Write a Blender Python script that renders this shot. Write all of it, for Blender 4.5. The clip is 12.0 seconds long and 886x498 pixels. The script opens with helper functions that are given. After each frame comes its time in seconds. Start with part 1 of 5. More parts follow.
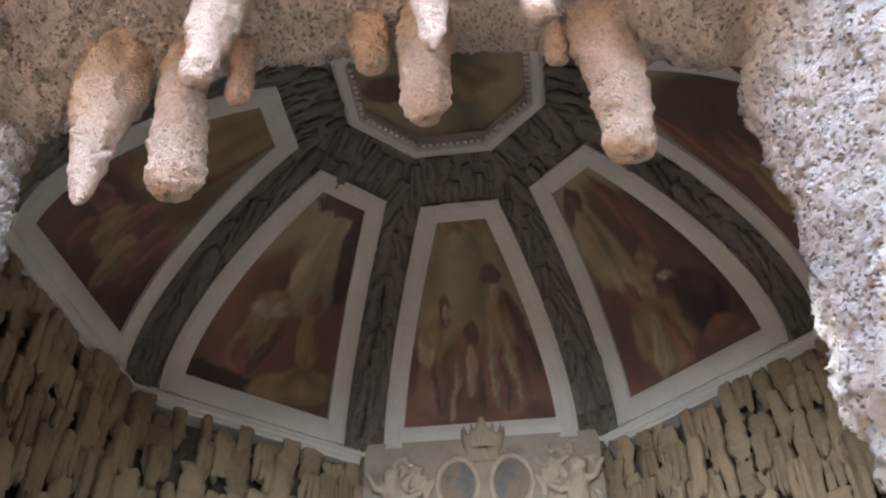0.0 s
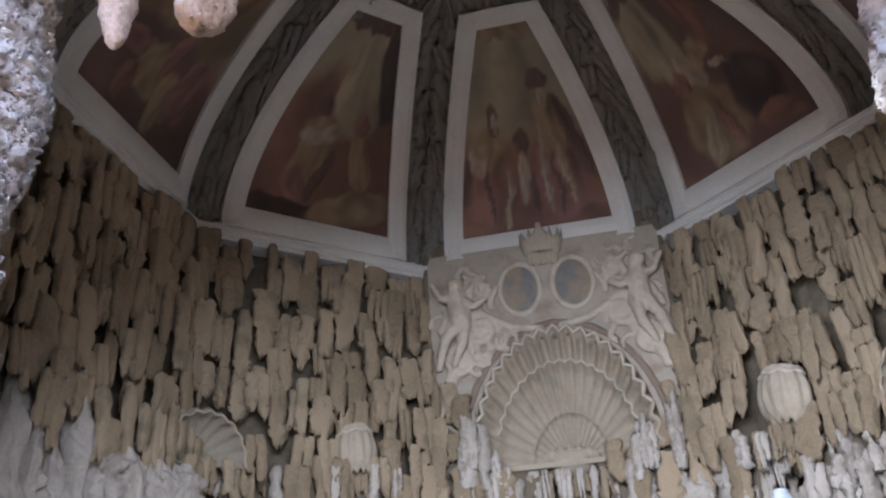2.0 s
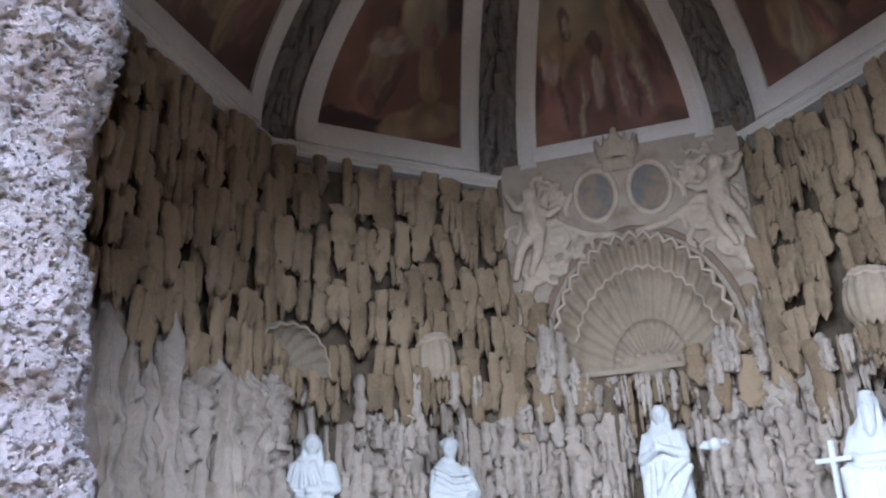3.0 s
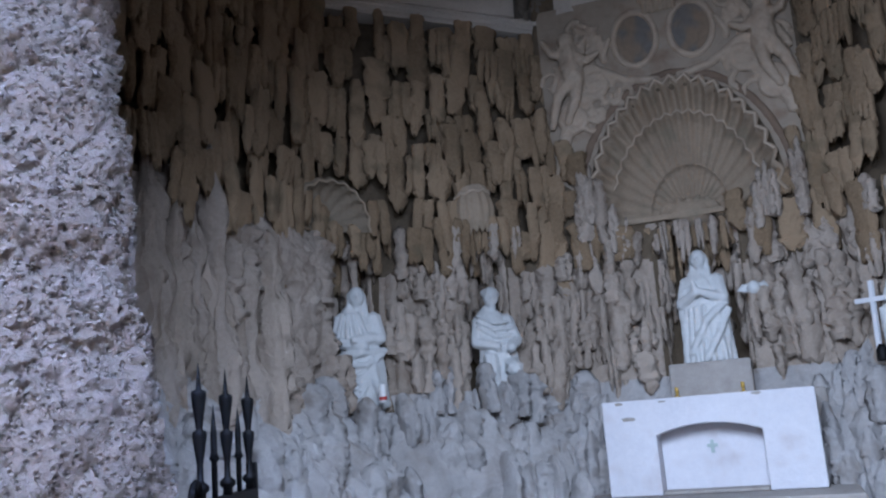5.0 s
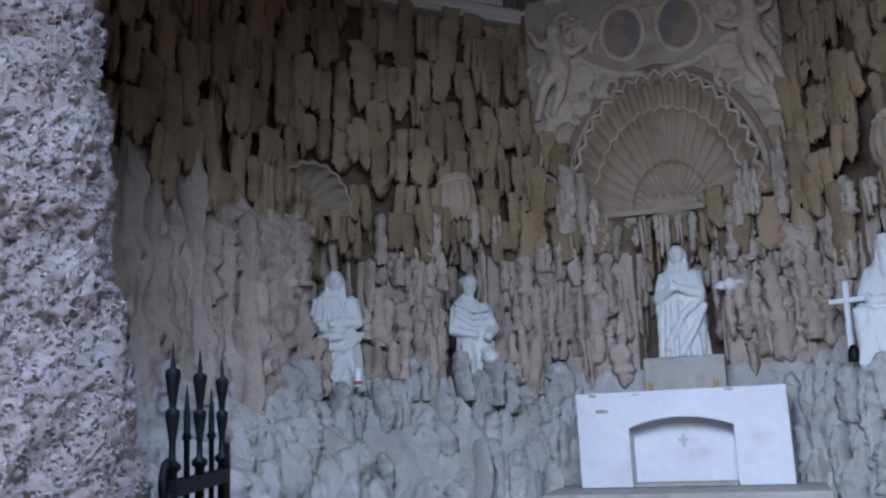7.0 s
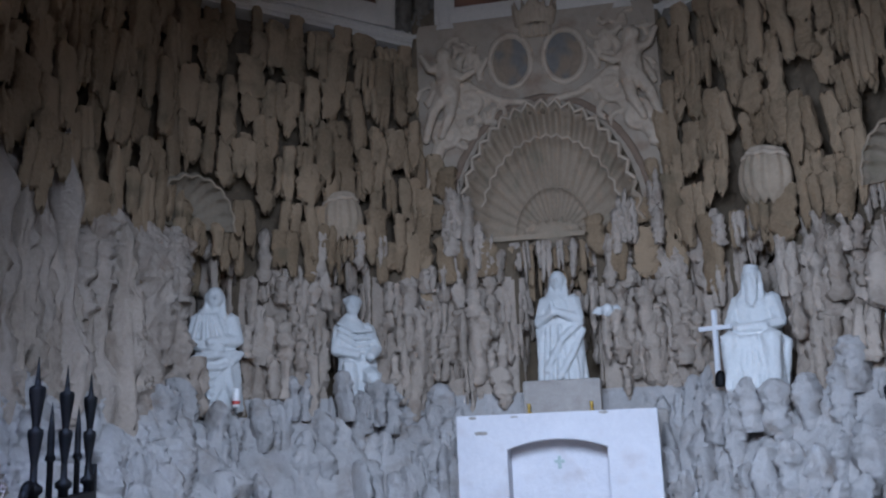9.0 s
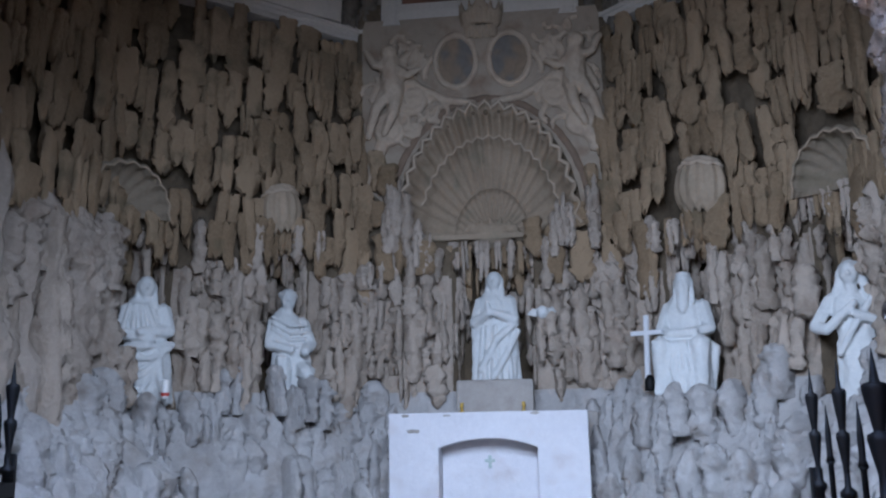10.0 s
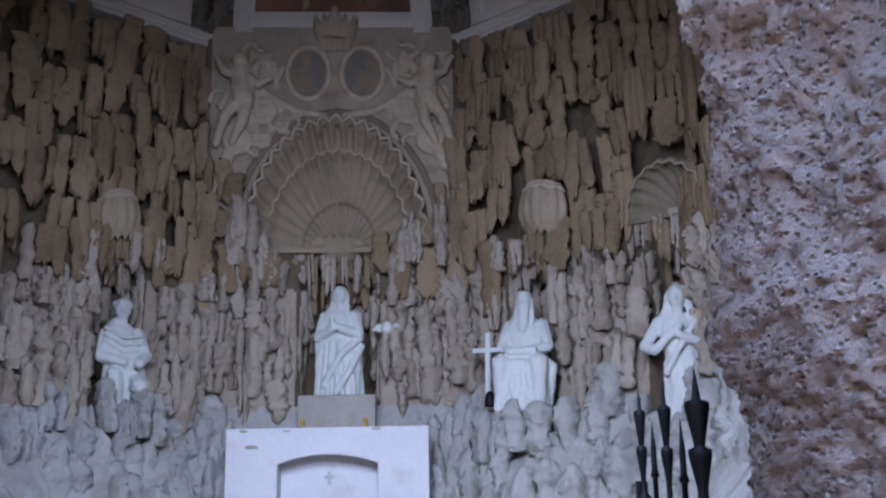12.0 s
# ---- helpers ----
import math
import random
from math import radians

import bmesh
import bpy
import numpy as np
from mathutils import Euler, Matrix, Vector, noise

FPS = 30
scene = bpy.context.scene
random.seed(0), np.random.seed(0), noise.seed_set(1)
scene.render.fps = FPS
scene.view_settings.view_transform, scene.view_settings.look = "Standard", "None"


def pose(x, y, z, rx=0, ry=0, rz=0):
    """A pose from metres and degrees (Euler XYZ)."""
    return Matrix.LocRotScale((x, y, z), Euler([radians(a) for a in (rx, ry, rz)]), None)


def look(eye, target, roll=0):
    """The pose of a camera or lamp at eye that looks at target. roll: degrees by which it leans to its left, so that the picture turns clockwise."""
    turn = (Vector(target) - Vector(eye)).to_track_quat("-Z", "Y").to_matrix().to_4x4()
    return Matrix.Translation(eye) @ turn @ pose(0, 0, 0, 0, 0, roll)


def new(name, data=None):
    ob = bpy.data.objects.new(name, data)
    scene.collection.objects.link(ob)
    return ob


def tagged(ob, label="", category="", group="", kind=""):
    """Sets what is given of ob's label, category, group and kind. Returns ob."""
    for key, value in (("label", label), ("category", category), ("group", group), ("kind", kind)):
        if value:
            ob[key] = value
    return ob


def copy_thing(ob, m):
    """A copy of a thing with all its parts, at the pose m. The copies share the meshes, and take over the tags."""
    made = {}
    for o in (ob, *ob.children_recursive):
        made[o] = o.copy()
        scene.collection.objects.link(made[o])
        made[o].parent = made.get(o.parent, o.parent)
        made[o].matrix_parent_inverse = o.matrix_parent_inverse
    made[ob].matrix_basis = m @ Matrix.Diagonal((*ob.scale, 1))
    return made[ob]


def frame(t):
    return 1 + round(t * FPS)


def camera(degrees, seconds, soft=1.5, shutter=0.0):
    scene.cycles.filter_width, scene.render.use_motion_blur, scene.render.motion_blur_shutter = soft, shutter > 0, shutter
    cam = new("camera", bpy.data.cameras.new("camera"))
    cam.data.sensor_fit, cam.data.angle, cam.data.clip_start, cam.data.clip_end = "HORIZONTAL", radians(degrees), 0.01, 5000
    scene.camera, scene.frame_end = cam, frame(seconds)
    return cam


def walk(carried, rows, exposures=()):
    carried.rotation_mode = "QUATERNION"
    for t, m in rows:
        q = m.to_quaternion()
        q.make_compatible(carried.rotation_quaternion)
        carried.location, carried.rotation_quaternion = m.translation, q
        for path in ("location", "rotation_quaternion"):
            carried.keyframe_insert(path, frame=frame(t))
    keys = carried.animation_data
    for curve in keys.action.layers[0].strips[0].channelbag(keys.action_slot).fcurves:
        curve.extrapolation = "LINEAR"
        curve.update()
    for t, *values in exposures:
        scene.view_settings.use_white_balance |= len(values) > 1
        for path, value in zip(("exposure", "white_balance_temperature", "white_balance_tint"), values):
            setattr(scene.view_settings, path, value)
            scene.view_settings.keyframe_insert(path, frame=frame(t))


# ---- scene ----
cam = camera(52.0, 12.0, soft=2.2)
EYE = (0.755, -6.351, 0.90)
ROWS = [
    (0.0, 127.47, 0.71, 7.35), (0.5, 125.10, 1.64, 8.22), (1.0, 122.01, 2.56, 9.68), (1.5, 118.37, 3.13, 11.23),
    (2.0, 115.88, 3.59, 12.86), (2.5, 113.28, 3.69, 14.75), (3.0, 110.54, 3.30, 17.84), (3.2, 108.97, 3.56, 18.46),
    (4.8, 102.36, 4.61, 20.53), (5.0, 101.44, 4.32, 20.58), (5.5, 100.32, 3.81, 20.81), (6.0, 99.91, 3.48, 20.77),
    (6.5, 99.99, 3.02, 20.16), (6.7, 100.19, 2.80, 19.77), (8.3, 101.57, 2.55, 14.02), (8.5, 101.65, 2.51, 13.28),
    (9.0, 101.51, 2.32, 11.56), (9.5, 101.51, 1.87, 9.82), (10.0, 101.25, 1.07, 7.36), (10.5, 101.18, 0.69, 4.93),
    (11.0, 101.47, 0.81, 1.72), (11.5, 102.06, 1.09, -0.77), (12.0, 102.02, 1.13, -2.45),
]
EXPOSURES = [(0.0, 3.65, 6900, 13), (1.0, 3.55, 6400, 16), (2.0, 3.4, 6250, 18), (3.2, 3.15, 6150, 18), (4.8, 2.2, 5850, 19), (8.5, 2.1, 5850, 18), (10.5, 2.1, 5850, 18), (12.0, 2.05, 5950, 24)]
walk(cam, [(t, pose(*EYE, rx, ry, rz)) for t, rx, ry, rz in ROWS], EXPOSURES)

# ---- light ----
SUN_EL, SUN_AZ = 52.0, 62.0
world = bpy.data.worlds.new("sky")
scene.world = world
world.use_nodes = True
wn, wl = world.node_tree.nodes, world.node_tree.links
sky = wn.new("ShaderNodeTexSky")
sky.sky_type = "NISHITA"
sky.sun_disc = False
sky.sun_elevation, sky.sun_rotation = radians(SUN_EL), radians(SUN_AZ)
sky.air_density, sky.dust_density = 1.0, 1.5
wl.new(sky.outputs[0], wn["Background"].inputs[0])
wn["Background"].inputs[1].default_value = 0.98
sun_data = bpy.data.lights.new("sun", "SUN")
sun_data.energy, sun_data.angle, sun_data.color = 1.3, radians(0.6), (1.0, 0.94, 0.85)
sun = new("sun", sun_data)
_a, _e = radians(SUN_AZ), radians(SUN_EL)
sun.matrix_world = look((0, 0, 0), (-math.sin(_a) * math.cos(_e), -math.cos(_a) * math.cos(_e), -math.sin(_e)))

# daylight that falls through the archway, slanting down into the chapel
door_data = bpy.data.lights.new("archway_daylight", "AREA")
door_data.shape, door_data.size, door_data.size_y = "RECTANGLE", 2.3, 1.8
door_data.energy, door_data.color, door_data.spread = 47, (0.66, 0.82, 1.0), radians(118)
door_light = new("archway_daylight", door_data)
door_light.matrix_world = look((0.35, -3.6, 3.15), (0.55, 1.0, 0.25))


# ---- materials ----
def material(name):
    m = bpy.data.materials.new(name)
    m.use_nodes = True
    return m, m.node_tree.nodes, m.node_tree.links, m.node_tree.nodes["Principled BSDF"]


def rough_stone(name, dark, light, grain=18.0, relief=0.6, rough=0.92, pits=0.0, vary=0.35, stain=None, pit_scale=45.0, pit_shade_most=0.45):
    """Porous stone or plaster: broad tone, grain, stains and pits with painted shade, in world metres."""
    m, n, l, b = material(name)
    geo = n.new("ShaderNodeNewGeometry")
    big = n.new("ShaderNodeTexNoise")
    big.inputs["Scale"].default_value, big.inputs["Detail"].default_value = 1.7, 4
    fine = n.new("ShaderNodeTexNoise")
    fine.inputs["Scale"].default_value, fine.inputs["Detail"].default_value = grain, 8
    fine.inputs["Roughness"].default_value = 0.68
    for t in (big, fine):
        l.new(geo.outputs["Position"], t.inputs["Vector"])
    mix = n.new("ShaderNodeMath")
    mix.operation = "MULTIPLY_ADD"
    l.new(big.outputs["Fac"], mix.inputs[0])
    mix.inputs[1].default_value = 0.75
    sub = n.new("ShaderNodeMath")
    sub.operation = "MULTIPLY"
    l.new(fine.outputs["Fac"], sub.inputs[0])
    sub.inputs[1].default_value = 0.6
    l.new(sub.outputs[0], mix.inputs[2])
    info = n.new("ShaderNodeObjectInfo")
    shift = n.new("ShaderNodeMath")
    shift.operation = "MULTIPLY_ADD"
    l.new(info.outputs["Random"], shift.inputs[0])
    shift.inputs[1].default_value = vary
    l.new(mix.outputs[0], shift.inputs[2])
    ramp = n.new("ShaderNodeValToRGB")
    ramp.color_ramp.elements[0].position, ramp.color_ramp.elements[0].color = 0.4, (*dark, 1)
    ramp.color_ramp.elements[1].position, ramp.color_ramp.elements[1].color = 0.95 + vary * 0.6, (*light, 1)
    l.new(shift.outputs[0], ramp.inputs[0])
    colour = ramp.outputs[0]
    height = fine.outputs["Fac"]
    if pits:
        vor = n.new("ShaderNodeTexVoronoi")
        vor.inputs["Scale"].default_value = pit_scale
        l.new(geo.outputs["Position"], vor.inputs["Vector"])
        hole = n.new("ShaderNodeMapRange")
        hole.inputs["From Min"].default_value, hole.inputs["From Max"].default_value = 0.12, 0.42
        l.new(vor.outputs["Distance"], hole.inputs["Value"])
        gate = n.new("ShaderNodeMath")
        gate.operation = "MULTIPLY_ADD"
        l.new(hole.outputs[0], gate.inputs[0])
        gate.inputs[1].default_value = pits
        l.new(fine.outputs["Fac"], gate.inputs[2])
        height = gate.outputs[0]
        # shade inside the pits, mixed into the base colour
        pit_shade = n.new("ShaderNodeMix")
        pit_shade.data_type = "RGBA"
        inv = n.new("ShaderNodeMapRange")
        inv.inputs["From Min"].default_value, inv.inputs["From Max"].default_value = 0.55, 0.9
        inv.inputs["To Min"].default_value, inv.inputs["To Max"].default_value = pit_shade_most, 0.0
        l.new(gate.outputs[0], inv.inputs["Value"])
        l.new(inv.outputs[0], pit_shade.inputs["Factor"])
        l.new(colour, pit_shade.inputs["A"])
        pit_shade.inputs["B"].default_value = (*[c * 0.5 for c in dark], 1)
        colour = pit_shade.outputs["Result"]
    if stain:
        st = n.new("ShaderNodeTexNoise")
        st.inputs["Scale"].default_value, st.inputs["Detail"].default_value = 3.5, 6
        l.new(geo.outputs["Position"], st.inputs["Vector"])
        sr = n.new("ShaderNodeMapRange")
        sr.inputs["From Min"].default_value, sr.inputs["From Max"].default_value = 0.55, 0.72
        sr.inputs["To Max"].default_value = 0.7
        l.new(st.outputs["Fac"], sr.inputs["Value"])
        mc = n.new("ShaderNodeMix")
        mc.data_type = "RGBA"
        l.new(sr.outputs[0], mc.inputs["Factor"])
        l.new(colour, mc.inputs["A"])
        mc.inputs["B"].default_value = (*stain, 1)
        colour = mc.outputs["Result"]
    l.new(colour, b.inputs["Base Color"])
    b.inputs["Roughness"].default_value = rough
    b.inputs["Specular IOR Level"].default_value = 0.25
    bump = n.new("ShaderNodeBump")
    bump.inputs["Strength"].default_value, bump.inputs["Distance"].default_value = relief, 0.04
    l.new(height, bump.inputs["Height"])
    l.new(bump.outputs[0], b.inputs["Normal"])
    return m


TUFA = rough_stone("brown_tufa", (0.175, 0.117, 0.065), (0.42, 0.30, 0.188), 30, 1.0, stain=(0.18, 0.145, 0.09))
TUFA_GREY = rough_stone("grey_tufa", (0.315, 0.25, 0.192), (0.56, 0.465, 0.38), 26, 1.0, stain=(0.30, 0.225, 0.17))
TUFA_PALE = rough_stone("pale_tufa", (0.39, 0.365, 0.345), (0.62, 0.595, 0.575), 24, 1.0, vary=0.15, stain=(0.31, 0.26, 0.22))
TUFA_DARK = rough_stone("dark_tufa", (0.095, 0.08, 0.063), (0.25, 0.215, 0.175), 20, 1.0)
# extra dark: its colour holds the shade of gaps, niches and holes
TUFA_BACK_SHADED = rough_stone("shaded_tufa_ground", (0.065, 0.048, 0.031), (0.19, 0.143, 0.095), 16, 0.8)
PORTAL = rough_stone("portal_tufa", (0.275, 0.22, 0.175), (0.62, 0.51, 0.415), 50, 1.0, pits=0.9, vary=0.05, pit_scale=44, pit_shade_most=0.42)
PIER = rough_stone("pier_tufa", (0.35, 0.28, 0.225), (0.60, 0.51, 0.425), 26, 1.0, vary=0.1, stain=(0.33, 0.25, 0.19))
STALACTITE = rough_stone("stalactite_tufa", (0.36, 0.235, 0.15), (0.64, 0.465, 0.335), 60, 1.0, pits=0.3, vary=0.15, pit_scale=60, pit_shade_most=0.3)
STUCCO = rough_stone("grey_white_stucco", (0.48, 0.435, 0.375), (0.66, 0.605, 0.53), 30, 0.2, 0.75, vary=0.06)
STUCCO_WARM = rough_stone("aged_stucco", (0.38, 0.295, 0.212), (0.545, 0.44, 0.335), 22, 0.4, 0.85, vary=0.1, stain=(0.33, 0.24, 0.17))
PLASTER = rough_stone("brown_plaster", (0.25, 0.20, 0.148), (0.38, 0.31, 0.235), 12, 0.5, stain=(0.23, 0.15, 0.10))
ARCH_PLASTER = rough_stone("red_brown_plaster", (0.15, 0.10, 0.07), (0.26, 0.185, 0.13), 14, 0.5, stain=(0.13, 0.09, 0.065))
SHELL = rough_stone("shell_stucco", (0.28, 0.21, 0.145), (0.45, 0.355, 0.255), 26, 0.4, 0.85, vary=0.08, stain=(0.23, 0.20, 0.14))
# shell stucco again, darkened for the shade that the hollow shells lie in
NICHE_SHELL_SHADED = rough_stone("shaded_shell_stucco", (0.19, 0.15, 0.105), (0.32, 0.26, 0.19), 26, 0.6, 0.9, vary=0.1, stain=(0.17, 0.14, 0.09))
WHITE_STONE = rough_stone("white_statue_stone", (0.52, 0.53, 0.52), (0.70, 0.71, 0.70), 30, 0.12, 0.6, vary=0.08)
WHITEWASH = rough_stone("whitewash", (0.56, 0.55, 0.58), (0.72, 0.71, 0.73), 14, 0.25, 0.8, vary=0.05, stain=(0.50, 0.45, 0.45))
CEMENT = rough_stone("grey_cement", (0.26, 0.235, 0.21), (0.42, 0.385, 0.35), 18, 0.5, stain=(0.24, 0.20, 0.17))
EARTH = rough_stone("pale_gravel", (0.23, 0.175, 0.12), (0.36, 0.285, 0.205), 30, 0.8, vary=0.0)
FLOORSTONE = rough_stone("floor_stone", (0.09, 0.075, 0.06), (0.17, 0.145, 0.12), 9, 0.3, 0.7, vary=0.0)


def plain(name, colour, rough=0.5, metal=0.0, grain=60.0):
    m, n, l, b = material(name)
    noi = n.new("ShaderNodeTexNoise")
    noi.inputs["Scale"].default_value = grain
    ramp = n.new("ShaderNodeValToRGB")
    ramp.color_ramp.elements[0].color = (*[c * 0.6 for c in colour], 1)
    ramp.color_ramp.elements[1].color = (*[min(1, c * 1.3) for c in colour], 1)
    l.new(noi.outputs["Fac"], ramp.inputs[0])
    l.new(ramp.outputs[0], b.inputs["Base Color"])
    b.inputs["Roughness"].default_value, b.inputs["Metallic"].default_value = rough, metal
    return m


IRON = plain("black_painted_iron", (0.004, 0.004, 0.0045), 0.6, 0.0)
IRON.node_tree.nodes["Principled BSDF"].inputs["Specular IOR Level"].default_value = 0.2
BRASS = plain("tarnished_brass", (0.55, 0.36, 0.08), 0.45, 0.4)
WAX = plain("white_wax", (0.75, 0.74, 0.72), 0.4)
RED = plain("red_label", (0.45, 0.05, 0.04), 0.5)
GREEN = plain("green_bronze", (0.42, 0.50, 0.47), 0.7)
PAINT_WHITE = plain("white_painted_wood", (0.74, 0.75, 0.78), 0.5)

FRESCO, _n, _l, _b = material("fresco")
_at = _n.new("ShaderNodeAttribute")
_at.attribute_name = "paint"
_no = _n.new("ShaderNodeTexNoise")
_no.inputs["Scale"].default_value, _no.inputs["Detail"].default_value = 7.0, 8
_mr = _n.new("ShaderNodeMapRange")
_mr.inputs["To Min"].default_value, _mr.inputs["To Max"].default_value = 0.72, 1.28
_mx = _n.new("ShaderNodeMix")
_mx.data_type, _mx.blend_type = "RGBA", "MULTIPLY"
_mx.inputs["Factor"].default_value = 1.0
_l.new(_no.outputs["Fac"], _mr.inputs["Value"])
_l.new(_at.outputs["Color"], _mx.inputs["A"])
_l.new(_mr.outputs[0], _mx.inputs["B"])
_l.new(_mx.outputs["Result"], _b.inputs["Base Color"])
_b.inputs["Roughness"].default_value = 0.8

# ---- building helpers ----
S = 2.8                                  # side of the octagon
AP = S * (1 + math.sqrt(2)) / 2          # from the centre to a wall
Z_EAVES = 5.80                           # head of the walls, behind the cornice
Z_VAULT, RISE, VAP = 5.60, 2.53, 3.35    # springing of the vault, its rise and its half width
RNG = random.Random(7)


def frame_of(k):
    """Axes of wall k: u to the right as seen from inside, y outwards, z up; origin on the wall's foot."""
    th = radians(90 + 45 * k)
    nx, ny = math.cos(th), math.sin(th)
    return Matrix(((ny, nx, 0, nx * AP), (-nx, ny, 0, ny * AP), (0, 0, 1, 0), (0, 0, 0, 1)))


def link(name, me, mat, parent=None, label="", smooth=True):
    ob = new(name, me)
    if mat and not me.materials:
        me.materials.append(mat)
    if smooth:
        me.polygons.foreach_set("use_smooth", [True] * len(me.polygons))
    if parent:
        ob.parent = parent
        ob.matrix_parent_inverse = parent.matrix_basis.inverted()
    if label:
        ob["label"] = label
    return ob


def part(name, bm, mat, parent=None, label="", smooth=False):
    me = bpy.data.meshes.new(name)
    bmesh.ops.recalc_face_normals(bm, faces=bm.faces)
    bm.to_mesh(me)
    bm.free()
    return link(name, me, mat, parent, label, smooth)


def pymesh(name, verts, faces):
    me = bpy.data.meshes.new(name)
    me.from_pydata([tuple(v) for v in verts], [], faces)
    me.update()
    return me


def empty(name, m, label, category, group="", kind=""):
    ob = new(name)
    ob.matrix_basis = m
    return tagged(ob, label, category, group, kind)


def box(bm, x0, x1, y0, y1, z0, z1, bevel=0.0, m=None):
    vs = [bm.verts.new((x, y, z)) for x in (x0, x1) for y in (y0, y1) for z in (z0, z1)]
    fs = [bm.faces.new([vs[i] for i in q]) for q in ((0, 1, 3, 2), (4, 6, 7, 5), (0, 4, 5, 1), (2, 3, 7, 6), (0, 2, 6, 4), (1, 5, 7, 3))]
    if bevel:
        es = list({e for f in fs for e in f.edges})
        bmesh.ops.bevel(bm, geom=es, offset=bevel, segments=2, affect="EDGES", profile=0.5)
    if m:
        bmesh.ops.transform(bm, matrix=m, verts=vs)
    return bm


def lathe(bm, profile, seg=12, at=(0, 0, 0), m=None):
    """A turned solid from (radius, height) pairs."""
    rings = []
    for r, h in profile:
        rings.append([bm.verts.new((at[0] + r * math.cos(2 * math.pi * i / seg), at[1] + r * math.sin(2 * math.pi * i / seg), at[2] + h)) for i in range(seg)])
    for a, b in zip(rings, rings[1:]):
        for i in range(seg):
            bm.faces.new((a[i], a[(i + 1) % seg], b[(i + 1) % seg], b[i]))
    bm.faces.new(rings[0][::-1])
    bm.faces.new(rings[-1])
    return bm


def ball(bm, p, r, sub=2):
    rr = r if isinstance(r, tuple) else (r, r, r)
    bmesh.ops.create_icosphere(bm, subdivisions=sub, radius=1, matrix=Matrix.Translation(p) @ Matrix.Diagonal((*rr, 1)))


def limb(bm, pts, r0, r1, n=0):
    """A chain of close balls along a bent line, to be fused."""
    pts = [Vector(p) for p in pts]
    for j, (a, b) in enumerate(zip(pts, pts[1:])):
        f0, f1 = j / (len(pts) - 1), (j + 1) / (len(pts) - 1)
        count = max(2, int((b - a).length / (0.55 * min(r0 + (r1 - r0) * f0, r0 + (r1 - r0) * f1))) + 2)
        for i in range(count):
            t = i / (count - 1)
            ball(bm, a.lerp(b, t), r0 + (r1 - r0) * (f0 + (f1 - f0) * t), 1)


CLOUDS = bpy.data.textures.new("chisel", "CLOUDS")
CLOUDS.noise_scale = 0.06


def fused(name, bm, mat, voxel=0.014, smooth=4, rough=0.012, parent=None, label=""):
    ob = part(name, bm, mat, parent, label, True)
    r = ob.modifiers.new("fuse", "REMESH")
    r.mode, r.voxel_size, r.use_smooth_shade = "VOXEL", voxel, True
    if smooth:
        s = ob.modifiers.new("soften", "SMOOTH")
        s.factor, s.iterations = 0.5, smooth
    if rough:
        d = ob.modifiers.new("chisel", "DISPLACE")
        d.texture, d.strength, d.mid_level, d.texture_coords = CLOUDS, rough, 0.5, "LOCAL"
    return ob


def fbm(p, octaves=4):
    return noise.fractal(p, 0.9, 2.1, octaves)


def sstep(a, b, x):
    t = min(1, max(0, (x - a) / (b - a)))
    return t * t * (3 - 2 * t)


# ---- setting: ground, floor ----
bm = bmesh.new()
box(bm, -400, 400, -800, -3.95, -0.85, -0.65)
box(bm, -400, 400, -3.95, 400, -0.95, -0.85)
ground = tagged(part("ground", bm, EARTH), "pale trodden gravel ground before the grotto", "ground", kind="structure")
bm = bmesh.new()
box(bm, -4.2, 4.2, -5.0, 4.2, -0.84, 0.0)
floor = tagged(part("floor", bm, FLOORSTONE), "worn grey stone floor of the grotto chapel", "floor", kind="structure")
bm = bmesh.new()
for i in range(3):
    box(bm, -1.9, 2.3, -5.0 - 0.3 * (3 - i), -5.004 if i == 2 else -5.004, -0.66 - 0.001 * i, -0.62 + 0.16 * i + 0.12, 0.01)
tagged(part("threshold_step", bm, FLOORSTONE), "worn stone steps up to the grotto's threshold", "steps", kind="structure")

# unseen walls, added to keep low sky light off the archway's foot
for nm, x0, x1, y0, y1 in (("wall_garden", -6.4, 7.2, -11.4, -11.0), ("wall_garden_left", -6.4, -6.0, -10.996, -4.934), ("wall_garden_right", 6.8, 7.2, -10.996, -4.934)):
    bm = bmesh.new()
    box(bm, x0, x1, y0, y1, -0.70, 6.2, 0.05)
    tagged(part(nm, bm, TUFA_BACK_SHADED), "plain brown wall round the forecourt, unseen, added to block low sky", "wall", kind="structure")

# ---- walls: relief of each one, as metres inwards ----
NICHES = {  # wall: (centre u, half width, foot, springing)
    0: [(0.07, 0.42, 1.30, 2.70)],
    1: [(-1.00, 0.30, 1.15, 2.60), (0.50, 0.28, 1.25, 2.65)],
    -1: [(-0.50, 0.31, 1.15, 2.60), (1.12, 0.28, 1.05, 2.50)],
}


def inside_niche(k, u, z, grow=0.0):
    for c, w, z0, z1 in NICHES.get(k, ()):
        if abs(u - c) < w + grow and z0 - grow < z < z1 + math.sqrt(max(0, 1 - min(1, ((u - c) / (w + grow)) ** 2))) * w * 0.7 + grow:
            return True
    return False


def conch_zone(u, z, grow=0.0):
    """The great shell's recess in the back wall."""
    return z > 3.0 and ((u - 0.05) / (0.945 + grow)) ** 2 + ((z - 3.03) / (1.37 + grow)) ** 2 < 1


